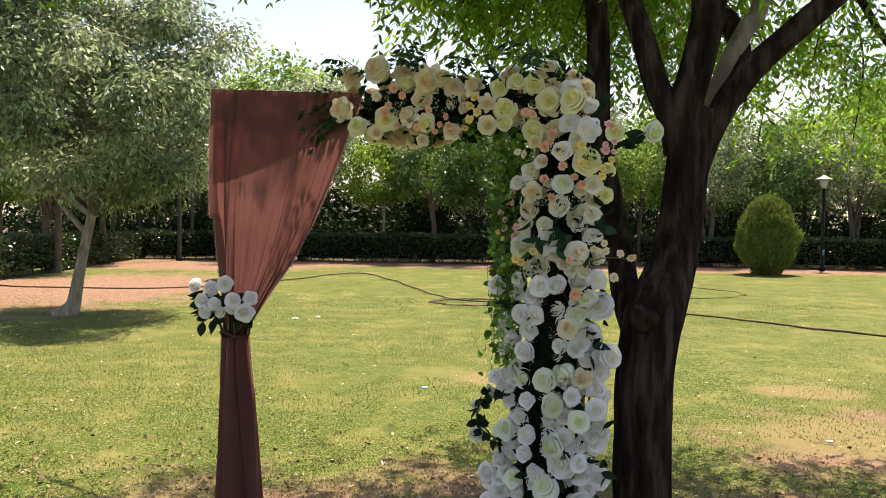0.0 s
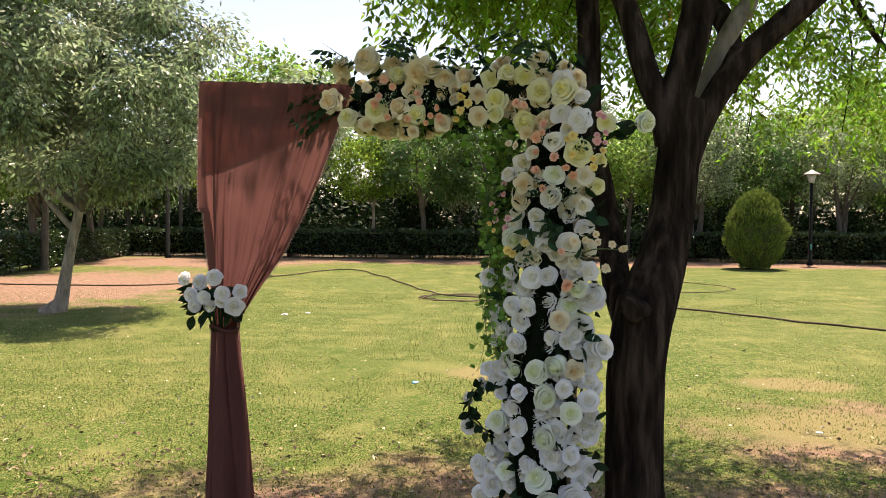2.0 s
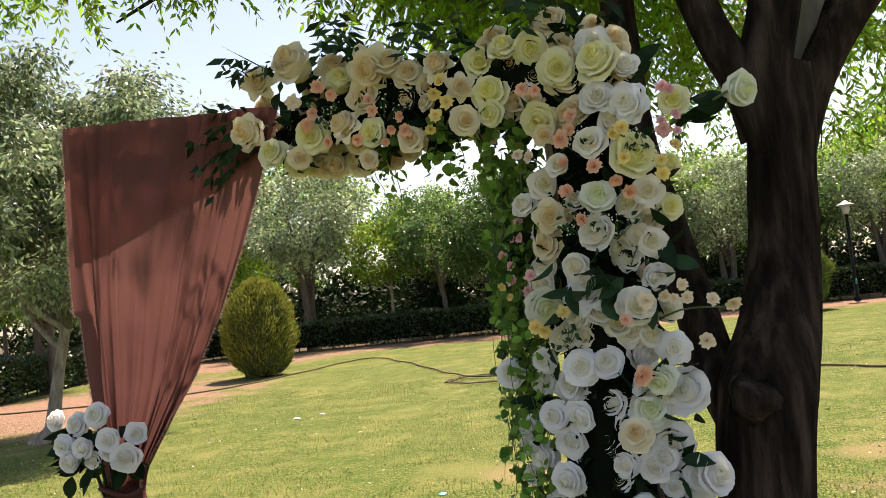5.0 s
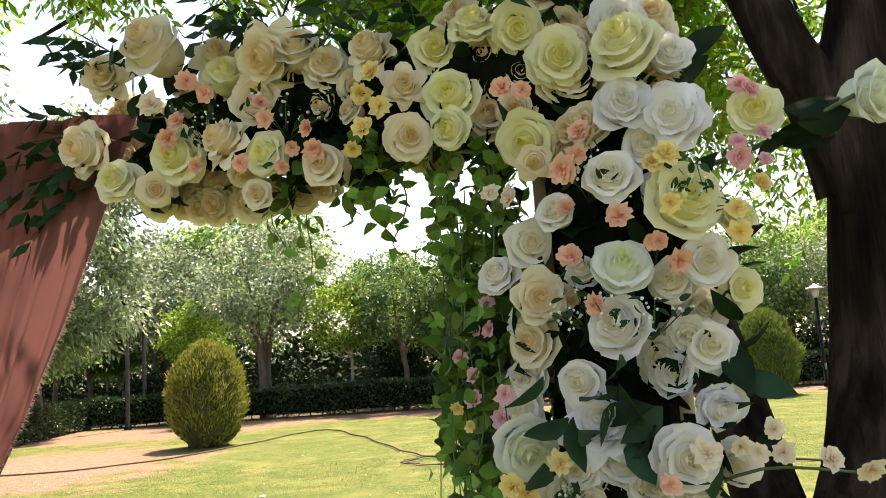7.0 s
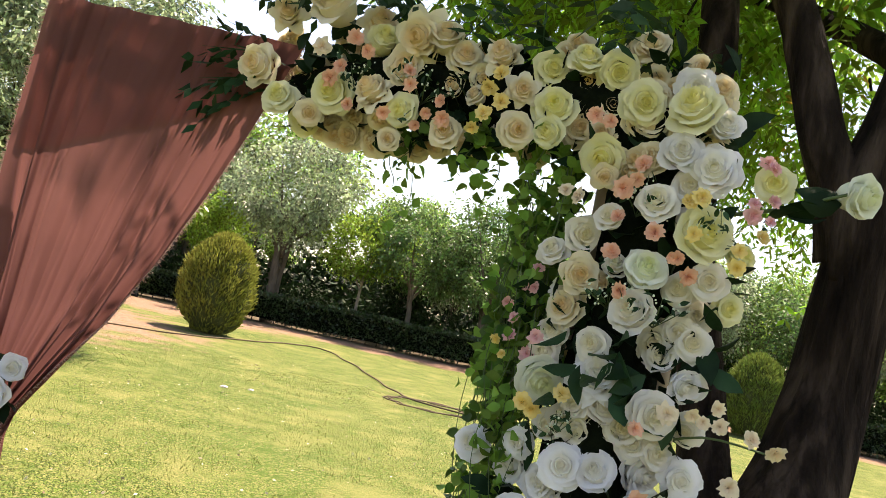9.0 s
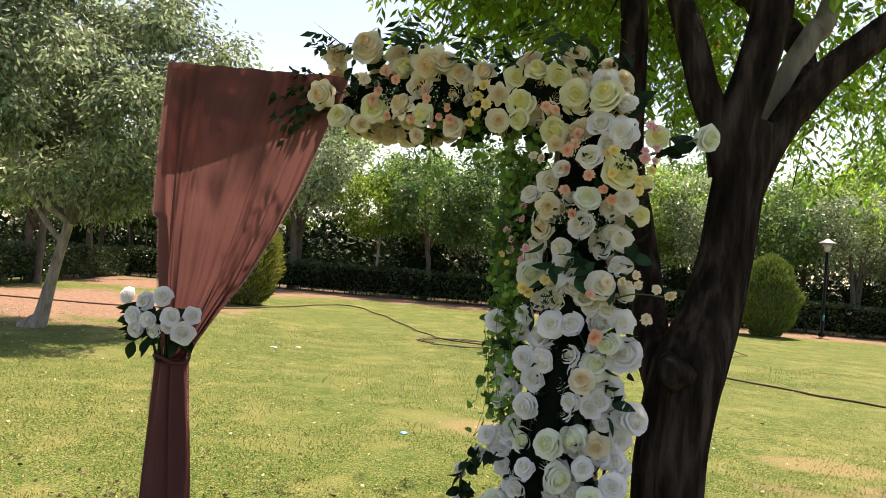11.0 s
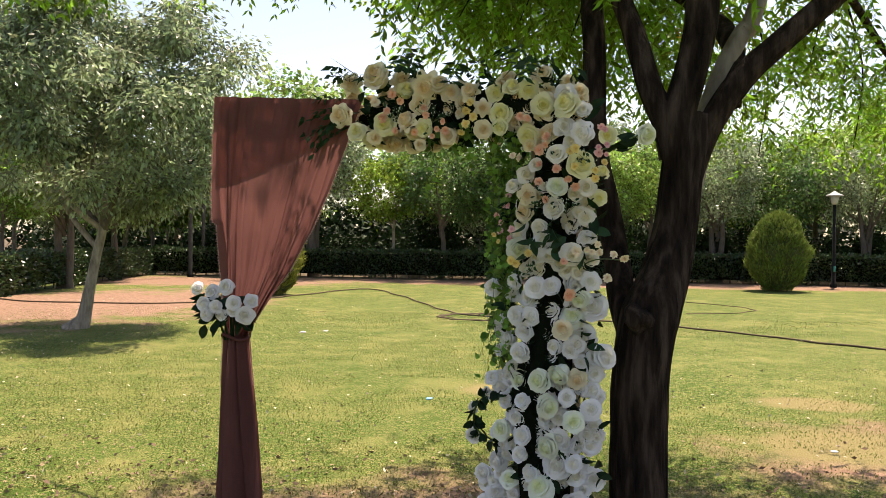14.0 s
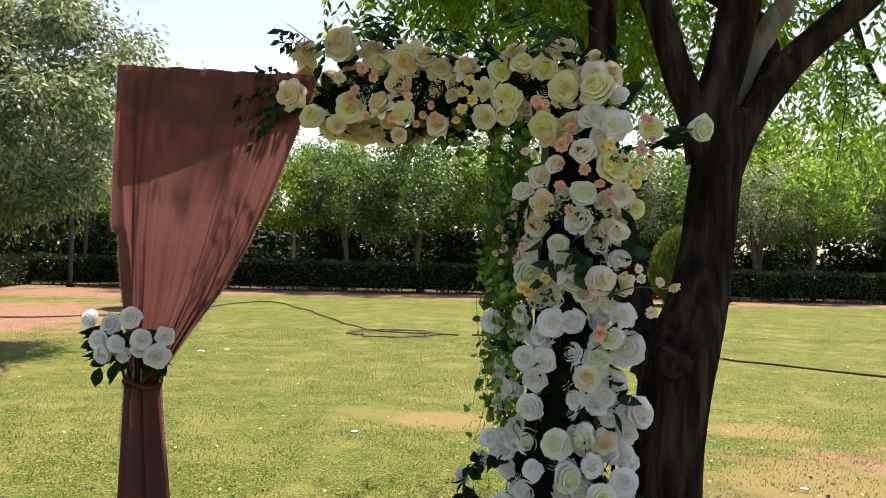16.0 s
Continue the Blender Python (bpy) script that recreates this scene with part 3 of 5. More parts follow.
    at, off = crown_points(n, (1.1, 4.8, 4.5), (2.9, 2.8, 1.75), 130, 0.55, rng, 0.3)
    at = at - np.array((0.86, TREE_Y, 0))
    low = at[:, 2] > 2.35 + 0.12 * np.abs(np.sin(at[:, 0] * 5 + at[:, 1]))
    gap = (at[:, 0] + 0.86 < -0.7) & (at[:, 2] < 3.3)
    # opening cut into the unseen crown so that the sun reaches the drape
    way_x, way_z = sun_dir.x / sun_dir.y, sun_dir.z / sun_dir.y

    def sunny(x, y, z):
        hx, hz = x - way_x * (y - 3.6), z - way_z * (y - 3.6)
        return (hx > -1.5) & (hx < -0.12 - 0.4 * np.maximum(0, 1.9 - hz)) & (hz > 0.85) & (hz < 2.6)
    thin = (at[:, 0] > 0.5) & (at[:, 2] < 3.8) & (rng.random(len(at)) < 0.6)
    keep = low & ~gap & ~thin & ~sunny(at[:, 0] + 0.86, at[:, 1] + TREE_Y, at[:, 2])
    at, off = at[keep], off[keep]
    way = unit(off + rng.normal(size=off.shape) * 0.5) + np.array((0, 0, -0.35))
    me = spray_cloud("crown", at, way, 0.16 + 0.12 * rng.random(len(at)), 6, 0.075, rng)
    shared("crown", me, M_CROWN, t)
    # outer boughs reaching over the drape
    n = 2800
    y = 3.2 + 2.6 * rng.random(n)
    x = -2.6 + 3.0 * rng.random(n)
    x += 0.25 * np.round(np.sin(x * 5 + y * 2))
    z = 1.98 + 0.30 * y + 0.95 * rng.random(n) ** 1.5 + 0.12 * np.sin(x * 7)
    at = np.stack((x - 0.86, y - TREE_Y, z), 1)
    at = at[~sunny(x, y, z)]
    n = len(at)
    me = spray_cloud("outer_bough_leaves", at, rng.normal(size=(n, 3)) + np.array((0, 0, -0.5)), 0.15 + 0.1 * rng.random(n), 6, 0.06, rng)
    tagged(shared("outer_bough_leaves", me, M_CROWN, t), kind="stuff")
    limb("bough", t, rel([(0.45, 3.9, 3.5), (-0.3, 4.9, 3.75), (-1.4, 5.7, 3.8), (-2.4, 6.2, 3.7)]), [0.04, 0.03, 0.02, 0.008], M_BARK, 13, 8)
    # low sunlit boughs behind the limbs and to the open side
    for n, c, r in ((330, (0.3, 4.6, 3.08), (0.85, 0.6, 0.36)), (420, (3.1, 6.2, 2.6), (1.2, 0.9, 0.45)), (520, (1.2, 5.8, 3.0), (1.0, 0.9, 0.6)), (140, (4.1, 5.6, 3.1), (1.1, 0.9, 0.5))):
        at, off = crown_points(n, c, r, 22, 0.34, rng, 0.1)
        at = at[(at[:, 2] > 2.0) & ~sunny(*at.T)] - np.array((0.86, TREE_Y, 0))
        n = len(at)
        me = spray_cloud("bough_leaves", at, rng.normal(size=(n, 3)) + np.array((0, 0, -0.5)), 0.15 + 0.1 * rng.random(n), 6, 0.06, rng)
        tagged(shared("bough_leaves", me, M_CROWN, t), kind="stuff")
    limb("bough", t, rel([(1.5, 3.9, 3.0), (2.1, 4.8, 3.1), (2.8, 5.8, 2.85), (3.5, 6.6, 2.6)]), [0.04, 0.03, 0.02, 0.008], M_BARK, 15, 8)
    n = 60
    at, off = crown_points(n, (1.6, 4.8, 3.4), (2.2, 1.6, 0.8), 12, 0.3, rng, 0.2)
    me = spray_cloud("dry_leaves", at - np.array((0.86, TREE_Y, 0)), off + rng.normal(size=off.shape), 0.12 + 0.06 * rng.random(n), 4, 0.05, rng)
    shared("dry_leaves", me, M_CROWN_DRY, t, "yellowed dry leaves among the green")
    # hanging twigs with sprays below the crown
    for x, y, z, drop in ((-0.35, 4.3, 3.3, 0.55), (-0.05, 4.0, 3.1, 0.4), (0.25, 4.1, 3.2, 0.5), (0.5, 3.9, 3.1, 0.55), (2.2, 4.6, 3.4, 0.9), (2.7, 4.9, 3.5, 1.0), (1.75, 4.4, 3.3, 0.8), (3.1, 5.2, 3.4, 0.9), (2.4, 5.6, 3.3, 1.1), (0.05, 5.2, 3.4, 0.7), (0.75, 5.4, 3.5, 0.7), (1.9, 6.0, 3.4, 1.2), (-0.9, 3.6, 3.6, 0.5), (-1.5, 4.2, 3.7, 0.5)):
        p = [(x, y, z), (x + 0.12, y - 0.05, z - drop * 0.5), (x + 0.05, y - 0.1, z - drop)]
        twig = limb("twig", t, rel(p), [0.009, 0.006, 0.003], M_BARK, 2, 6)
        m = 26
        s = rng.random(m)
        b = np.array(p[0]) * (1 - s)[:, None] + np.array(p[2]) * s[:, None] + rng.normal(0, 0.05, (m, 3))
        me = spray_cloud("spray", b - np.array((0.86, TREE_Y, 0)), rng.normal(size=(m, 3)) + np.array((0, 0, -0.5)), 0.14 + 0.1 * rng.random(m), 6, 0.055, rng)
        tagged(shared("spray", me, M_CROWN, twig), kind="stuff")


shade_tree()


# ---- hedge, bushes, lamps, hose ----
def hedge(name_label, a, b, height, depth, seed):
    """Clipped hedge run: small leaves over a body painted near black as inner shade."""
    rng = np.random.default_rng(seed)
    a, b = np.array((*a, 0.0)), np.array((*b, 0.0))
    run = b - a
    ln = np.linalg.norm(run)
    d = run / ln
    nrm = np.array((d[1], -d[0], 0.0))
    t = thing("hedge", name_label, "hedge", "park hedge", at=tuple(a))
    bm = bmesh.new()
    steps = int(ln / 0.5)
    rows = []
    for i in range(steps + 1):
        p = d * ln * i / steps
        w = depth / 2 - 0.06 + 0.05 * noise.noise(Vector((i * 0.6, seed, 0)))
        h = height - 0.08 + 0.07 * noise.noise(Vector((i * 0.5, seed, 9)))
        rows.append([bm.verts.new(Vector(p + nrm * s * w + np.array((0, 0, z)))) for s, z in ((0.8, 0.16), (1.05, h * 0.5), (0.9, h), (-0.9, h), (-1.05, h * 0.5), (-0.8, 0.16))])
    for r0, r1 in zip(rows, rows[1:]):
        for k in range(5):
            bm.faces.new((r0[k], r1[k], r1[k + 1], r0[k + 1]))
    bm.faces.new(rows[0][::-1])
    bm.faces.new(rows[-1])
    part("body", bm, M_GAP_DARK, t)
    bm = bmesh.new()
    for k in range(int(ln / 0.45)):
        p = Vector(d * (0.2 + 0.45 * k)) + Vector(nrm) * rng.normal(0, 0.08)
        tube(bm, [p + Vector((0, 0, -0.03)), p + Vector((0.03, 0, 0.3))], [0.025, 0.018], 5)
    tagged(part("stems", bm, M_BARK_FAR, t), kind="stuff")
    n = int(ln * 1000)
    s, u = rng.random(n) * ln, rng.random(n)
    face = rng.random(n) < 0.62
    off = np.where(face, depth / 2, (u - 0.5) * depth) + rng.normal(0, 0.06, n)
    bumpy = np.array([noise.noise(Vector((q * 0.9, seed, 4))) for q in s])
    z = np.where(face, u * height, height + 0.09 * bumpy + rng.normal(0, 0.035, n))
    keep = (z > 0.10 + 0.16 * np.sin(s * 2.3 + seed) * np.sin(s * 0.71)) | ~face
    s, off, z, face = s[keep], off[keep], z[keep], face[keep]
    n = len(s)
    at = d * s[:, None] + nrm * off[:, None] + np.array((0, 0, 1.0)) * z[:, None]
    way = nrm * np.where(face, 1, 0.2)[:, None] + np.array((0, 0, 1.0)) * np.where(face, 0.2, 1)[:, None] + rng.normal(0, 0.7, (n, 3))
    shared("foliage", leaf_cloud("foliage", at, way, 0.07 + 0.06 * rng.random(n), 0.045 + 0.03 * rng.random(n), rng), M_HEDGE, t)


hedge("clipped dark green hedge along the lawn's far edge", (-16.2, 31.2), (4.0, 31.0), 1.06, 0.8, 1)
hedge("clipped dark green hedge along the lawn's far edge", (4.3, 31.0), (26.0, 30.0), 1.06, 0.8, 2)
hedge("clipped dark green hedge along the lawn's side", (-13.2, 15.0), (-16.4, 30.9), 1.05, 0.8, 3)


def thuja(label, x, y, height, r, seed, mat):
    rng = np.random.default_rng(seed)
    t = thing("thuja_bush", label, "bush", "clipped thujas on the lawn", at=(x, y, 0))
    bm = bmesh.new()
    prof = [(0.45, 0.02), (0.72, 0.12), (0.93, 0.3), (0.97, 0.5), (0.86, 0.7), (0.62, 0.86), (0.3, 0.96), (0.06, 1.0)]
    rings = []
    for fr, fz in prof:
        ring = []
        for k in range(22):
            a = 2 * math.pi * k / 22
            q = fr * r * 0.9 * (1 + 0.12 * noise.noise(Vector((math.cos(a) * 1.5 + seed, math.sin(a) * 1.5, fz * 3))))
            ring.append(bm.verts.new((q * math.cos(a), q * math.sin(a), fz * height * 0.96)))
        rings.append(ring)
    for p, q in zip(rings, rings[1:]):
        for k in range(22):
            bm.faces.new((p[k], p[(k + 1) % 22], q[(k + 1) % 22], q[k]))
    bm.faces.new(rings[-1])
    part("body", bm, M_CYPRESS_CORE, t)
    n = 15000
    a, fz = rng.random(n) * 2 * math.pi, rng.random(n) ** 0.9
    fr = np.interp(fz, [p[1] for p in prof], [p[0] for p in prof])
    lump = np.array([noise.noise(Vector((math.cos(p) * 2.2 + seed, math.sin(p) * 2.2, q * 5))) for p, q in zip(a, fz)])
    q = fr * r * (0.92 + 0.22 * lump + rng.normal(0, 0.06, n))
    at = np.stack((q * np.cos(a), q * np.sin(a), fz * height), 1)
    way = np.stack((np.cos(a) * 0.6, np.sin(a) * 0.6, np.full(n, 1.0)), 1) + rng.normal(0, 0.35, (n, 3))
    shared("foliage", leaf_cloud("foliage", at, way, 0.08 + 0.10 * rng.random(n), 0.02 + 0.022 * rng.random(n), rng), mat, t)
    limb("trunk", t, [(0, 0, -0.03), (0, 0, 0.1), (0.02, 0, 0.5)], [0.08, 0.06, 0.05], M_BARK_FAR, seed, 8)


thuja("rounded green thuja bush standing on the lawn", 7.8, 26.8, 2.5, 0.93, 3, M_CYPRESS)
thuja("yellow-green oval thuja bush standing on the lawn", -7.3, 21.0, 2.5, 0.95, 4, M_CYPRESS_GOLD)


def lamp_post(x, y, height):
    t = thing("street_lamp", "dark park lamp post with a white lantern", "lamp post", "park lamps", at=(x, y, 0))
    bm = bmesh.new()
    tube(bm, [(0, 0, -0.02), (0, 0, 0.12), (0, 0, 0.14), (0, 0, 0.8), (0, 0, 0.82), (0, 0, height - 0.42)], [0.11, 0.11, 0.075, 0.07, 0.055, 0.045], 12)
    part("pole", bm, M_IRON, t)
    bm = bmesh.new()
    tube(bm, [(0, 0, height - 0.42), (0, 0, height - 0.36), (0, 0, height - 0.12)], [0.06, 0.10, 0.16], 12)
    part("lantern", bm, M_LAMP, t, "white glass lantern")
    bm = bmesh.new()
    tube(bm, [(0, 0, height - 0.12), (0, 0, height - 0.09), (0, 0, height - 0.02), (0, 0, height + 0.05)], [0.30, 0.28, 0.12, 0.03], 14)
    part("cap", bm, M_LAMP_ROOF, t, "pale sloping cap")
    bm = bmesh.new()
    tube(bm, [(0, -0.085, 0.55), (0, -0.085, 0.75)], [0.035, 0.035], 8)
    part("tag", bm, M_TAG, t, "teal tag strapped to the pole")


lamp_post(10.4, 29.4, 3.35)
lamp_post(7.15, 33.0, 2.95)


def dark_pole(x, y, height):
    t = thing("lamp_pole", "plain black iron lamp pole beside the hedge", "lamp post", "park lamps", at=(x, y, 0))
    bm = bmesh.new()
    tube(bm, [(0, 0, -0.02), (0, 0, 0.1), (0, 0, 0.12), (0, 0, height)], [0.13, 0.13, 0.085, 0.075], 12)
    part("pole", bm, M_IRON, t)
    bm = bmesh.new()
    tube(bm, [(0, 0, height), (0, 0, height + 0.25), (0, 0, height + 0.4)], [0.08, 0.22, 0.05], 12)
    part("lantern", bm, M_IRON, t)


dark_pole(-13.7, 29.6, 4.4)
dark_pole(-14.9, 33.4, 4.4)


def hose(pts, label, radius=0.017):
    bm = bmesh.new()
    p, r = spline([(x, y, 0.03) for x, y in pts], [radius] * len(pts), 10)
    p = [q + np.array((0.04 * math.sin(i * 0.9), 0.05 * math.sin(i * 0.53), 0)) for i, q in enumerate(p)]
    tube(bm, p, r, 8)
    tagged(part("garden_hose", bm, M_HOSE), label, "hose")


hose([(-13.0, 17.6), (-11.5, 17.1), (-9.0, 17.2), (-7.3, 18.3), (-6.4, 20.4), (-5.6, 23.2), (-4.9, 23.6), (-3.6, 21.2), (-2.2, 17.9), (-1.3, 16.2), (0.3, 15.6)], "long brown rubber hose lying across the lawn")
hose([(0.6, 15.7), (1.9, 15.3), (3.1, 14.4), (4.35, 13.1), (5.4, 12.1), (8.5, 9.6)], "brown rubber hose lying in the grass")
hose([(-0.9 + 0.9 * math.cos(a) * (1 - a / 60), 15.7 + 0.75 * math.sin(a) * (1 - a / 60)) for a in np.arange(0, 15, 0.6)], "coiled end of a brown rubber hose", 0.011)

hose([(3.6, 21.0), (4.6, 20.0), (5.1, 18.8), (4.6, 17.9), (3.4, 17.3)], "short loop of rubber hose lying in the grass", 0.009)


def litter(x, y, s, mat, label, seed):
    bm = bmesh.new()
    bmesh.ops.create_icosphere(bm, subdivisions=2, radius=s)
    for v in bm.verts:
        v.co *= 1 + 0.5 * noise.noise(v.co * 30 + Vector((seed, 0, 0)))
        v.co.z *= 0.35
    ob = tagged(part("litter" if mat is M_LITTER_BLUE else "stone", bm, mat), label, "litter" if mat is M_LITTER_BLUE else "stone", kind="")
    ob.location = (x, y, s * 0.25)


litter(-0.70, 7.6, 0.035, M_LITTER_BLUE, "small crumpled blue plastic scrap on the grass", 1)
litter(-3.6, 12.6, 0.055, M_STONE, "pale flat stone lying in the grass", 2)
litter(-3.3, 12.9, 0.04, M_STONE, "pale flat stone lying in the grass", 5)
litter(2.6, 6.2, 0.025, M_STONE, "small white stone on bare soil", 8)


# ---- flowers ----
def petal_faces(bm, angle, r0, r1, h0, h1, wide, curl, pointed, rows=4, cols=4, wob=0.0, seed=0):
    """One curved petal that rises from radius r0 to r1, its rim rolled outwards."""
    grid = []
    for j in range(rows + 1):
        v = j / rows
        line = []
        for i in range(cols + 1):
            u = 2 * i / cols - 1
            ve = v * (1 - (0.42 * abs(u) if pointed else 0.24 * u * u))
            half = wide * (0.35 + 0.65 * math.sin(min(1.0, ve * 1.25) * math.pi / 2))
            if pointed:
                half *= 1 - 0.35 * max(0, ve - 0.5)
            a = angle + u * half
            r = r0 + (r1 - r0) * ve ** 0.75 - 0.03 * (1 - u * u) * (1 - ve)
            roll = max(0, ve - 0.62) / 0.38
            r += curl * roll ** 2
            z = h0 + (h1 - h0) * ve ** 1.15 - curl * 1.1 * roll ** 2.2
            r *= 1 + wob * noise.noise(Vector((u * 1.7 + seed, v * 2, angle)))
            z += wob * 0.3 * noise.noise(Vector((u * 2 + seed, v * 2 + 5, angle)))
            line.append(bm.verts.new((r * math.cos(a), r * math.sin(a), z)))
        grid.append(line)
    for j in range(rows):
        for i in range(cols):
            bm.faces.new((grid[j][i], grid[j][i + 1], grid[j + 1][i + 1], grid[j + 1][i])).smooth = True


def cup_petal(bm, angle, wide, radius, z0, z1, close, flare, pointed, lap, rng, rows=4, cols=5):
    """One broad cupped petal: it bellies out to radius, then closes over the heart or flares with a rolled rim."""
    seed, grid = rng.random() * 60, []
    for j in range(rows + 1):
        v = j / rows
        line = []
        for i in range(cols + 1):
            u = 2 * i / cols - 1
            tip = (1 - 0.38 * abs(u) ** 1.3) if pointed else (1 - 0.16 * abs(u) ** 3 + 0.03 * math.sin(u * 5 + seed))
            ve = v * tip
            a = angle + u * wide * (0.45 + 0.55 * math.sin(min(1.0, ve * 1.5) * math.pi / 2))
            top = max(0.0, (ve - 0.6) / 0.4)
            r = radius * (0.5 + 0.5 * ve ** 0.85) * (1 - close * top ** 1.6) + flare * top ** 1.5 + lap * u
            z = z0 + (z1 - z0) * ve ** 0.8 - flare * 0.85 * top ** 2.2
            w = noise.noise(Vector((u * 1.6 + seed, v * 1.8, 3)))
            r *= 1 + 0.11 * w
            z += 0.05 * noise.noise(Vector((u * 2.2, v * 2 + seed, 8)))
            line.append(bm.verts.new((r * math.cos(a), r * math.sin(a), z)))
        grid.append(line)
    for j in range(rows):
        for i in range(cols):
            bm.faces.new((grid[j][i], grid[j][i + 1], grid[j + 1][i + 1], grid[j + 1][i])).smooth = True


def rose_mesh(name, mat, openness, pointed, seed):
    """A full cabbage rose of unit width that looks along +z: cupped petals in whorls round a rolled heart."""
    rng = random.Random(seed * 7 + int(openness * 10) + pointed)
    bm = bmesh.new()
    # petals, half angle, radius, foot, rim height, closing, flare
    whorls = [(2, 1.5, 0.07, 0.40, 0.60, 0.3, 0.0), (3, 1.2, 0.125, 0.36, 0.60, 0.2, 0.006), (3, 1.2, 0.20, 0.28, 0.585, 0.08, 0.02),
              (5, 0.95, 0.28, 0.17, 0.53, 0.0, 0.05)]
    if openness > 0.2:
        whorls.append((5, 0.92, 0.35, 0.06, 0.43, 0.0, 0.075))
    if openness > 0.6:
        whorls.append((6, 0.80, 0.41, -0.03, 0.31 - 0.05 * openness, 0.0, 0.10 if pointed else 0.075))
    if pointed and openness > 0.9:
        whorls.append((6, 0.62, 0.44, -0.06, 0.17, 0.0, 0.16))
    for k, (n, wide, radius, z0, z1, close, flare) in enumerate(whorls):
        spin = rng.random() * 6.28
        for i in range(n):
            cup_petal(bm, spin + 2 * math.pi * i / n + rng.gauss(0, 0.09), wide * rng.uniform(0.92, 1.08), radius * rng.uniform(0.94, 1.05), z0, z1 * rng.uniform(0.95, 1.04),
                      close, flare * rng.uniform(0.6, 1.5), pointed and k > 2, 0.022 if k > 1 else 0.012, rng)
    for v in bmesh.ops.create_icosphere(bm, subdivisions=2, radius=0.27)["verts"]:
        v.co.z = v.co.z * 1.15 + 0.20
    for f in bm.faces:
        f.smooth = True
    fit_width = 0.52 / max(math.hypot(v.co.x, v.co.y) for v in bm.verts)
    for v in bm.verts:
        v.co *= fit_width
    me = bpy.data.meshes.new(name)
    bm.to_mesh(me)
    bm.free()
    me.materials.append(mat)
    return me


def ruffle_mesh(name, mat, seed):
    """A small ruffled blossom of unit width."""
    rng = random.Random(seed)
    bm = bmesh.new()
    for n, r0, r1, h0, h1 in ((5, 0.02, 0.16, 0.1, 0.42), (7, 0.04, 0.32, 0.06, 0.36), (8, 0.05, 0.46, 0.0, 0.20)):
        spin = rng.random() * 6
        for i in range(n):
            petal_faces(bm, spin + 2 * math.pi * i / n, r0, r1 * rng.uniform(0.85, 1.12), h0, h1 * rng.uniform(0.85, 1.15), 0.55, 0.05, False, 3, 3, 0.35, rng.random() * 50)
    me = bpy.data.meshes.new(name)
    bm.to_mesh(me)
    bm.free()
    me.materials.append(mat)
    return me


def roses_of(mat, pointed=False):
    return [rose_mesh("rose", mat, o, pointed, s) for s, o in enumerate((0.3, 0.75, 1.0, 0.5))]


CREAM = [(-0.3, 2.29, 0.12), (-0.2, 2.29, 0.1), (-0.44, 2.28, 0.094), (-0.08, 2.24, 0.128), (-0.02, 2.24, 0.084), (0.03, 2.21, 0.083), (0.12, 2.21, 0.086), (-0.11, 2.17, 0.091), (0.08, 2.17, 0.061), (0.03, 2.15, 0.062), (-0.49, 2.14, 0.1), (0.18, 2.13, 0.074), (0.08, 2.12, 0.051), (-0.17, 2.1, 0.098), (-0.14, 2.05, 0.064), (0.18, 2.04, 0.073), (-0.32, 2.03, 0.067), (0.03, 2.02, 0.071), (-0.1, 1.99, 0.053), (0.38, 1.97, 0.054), (0.37, 1.76, 0.084), (0.42, 1.76, 0.048), (0.36, 1.69, 0.084), (0.52, 1.21, 0.08), (0.58, 1.01, 0.08), (0.6, 0.42, 0.062)]
LEMON_WHITE = [(-0.18, 2.23, 0.077), (0.3, 2.21, 0.076), (0.23, 2.2, 0.078), (0.37, 2.2, 0.084), (0.43, 2.13, 0.095), (0.53, 2.12, 0.105), (0.26, 2.11, 0.11), (-0.27, 2.09, 0.1), (-0.41, 2.06, 0.086), (-0.08, 2.06, 0.084), (0.26, 2.05, 0.066), (-0.35, 2.03, 0.079), (0.38, 2.02, 0.086), (0.69, 1.99, 0.069), (0.58, 1.88, 0.109), (0.67, 1.85, 0.064), (0.66, 1.75, 0.064)]
BLUSH = [(-0.31, 2.18, 0.045), (0.31, 1.92, 0.029), (0.34, 1.91, 0.033), (0.65, 1.56, 0.028), (0.61, 1.54, 0.027), (0.57, 1.53, 0.04), (0.66, 1.53, 0.029), (0.63, 1.53, 0.028), (0.71, 1.52, 0.032), (0.75, 1.51, 0.036), (0.69, 1.43, 0.036)]
PEACH = [(-0.23, 2.21, 0.04), (-0.19, 2.18, 0.037), (-0.25, 2.14, 0.038), (-0.08, 2.14, 0.032), (-0.27, 2.11, 0.04), (-0.07, 2.11, 0.032), (0.01, 2.08, 0.033), (0.34, 2.08, 0.035), (0.37, 2.07, 0.033), (-0.21, 2.05, 0.031), (-0.02, 2.05, 0.029), (-0.12, 2.04, 0.032), (0.02, 2.04, 0.037), (-0.04, 2.02, 0.027), (0.45, 1.99, 0.039), (0.44, 1.96, 0.03), (0.42, 1.94, 0.044), (0.42, 1.88, 0.032), (0.49, 1.86, 0.039), (0.54, 1.82, 0.03), (0.53, 1.82, 0.025), (0.42, 1.81, 0.04), (0.56, 1.79, 0.037), (0.45, 1.74, 0.034), (0.52, 1.49, 0.029), (0.54, 1.36, 0.053)]
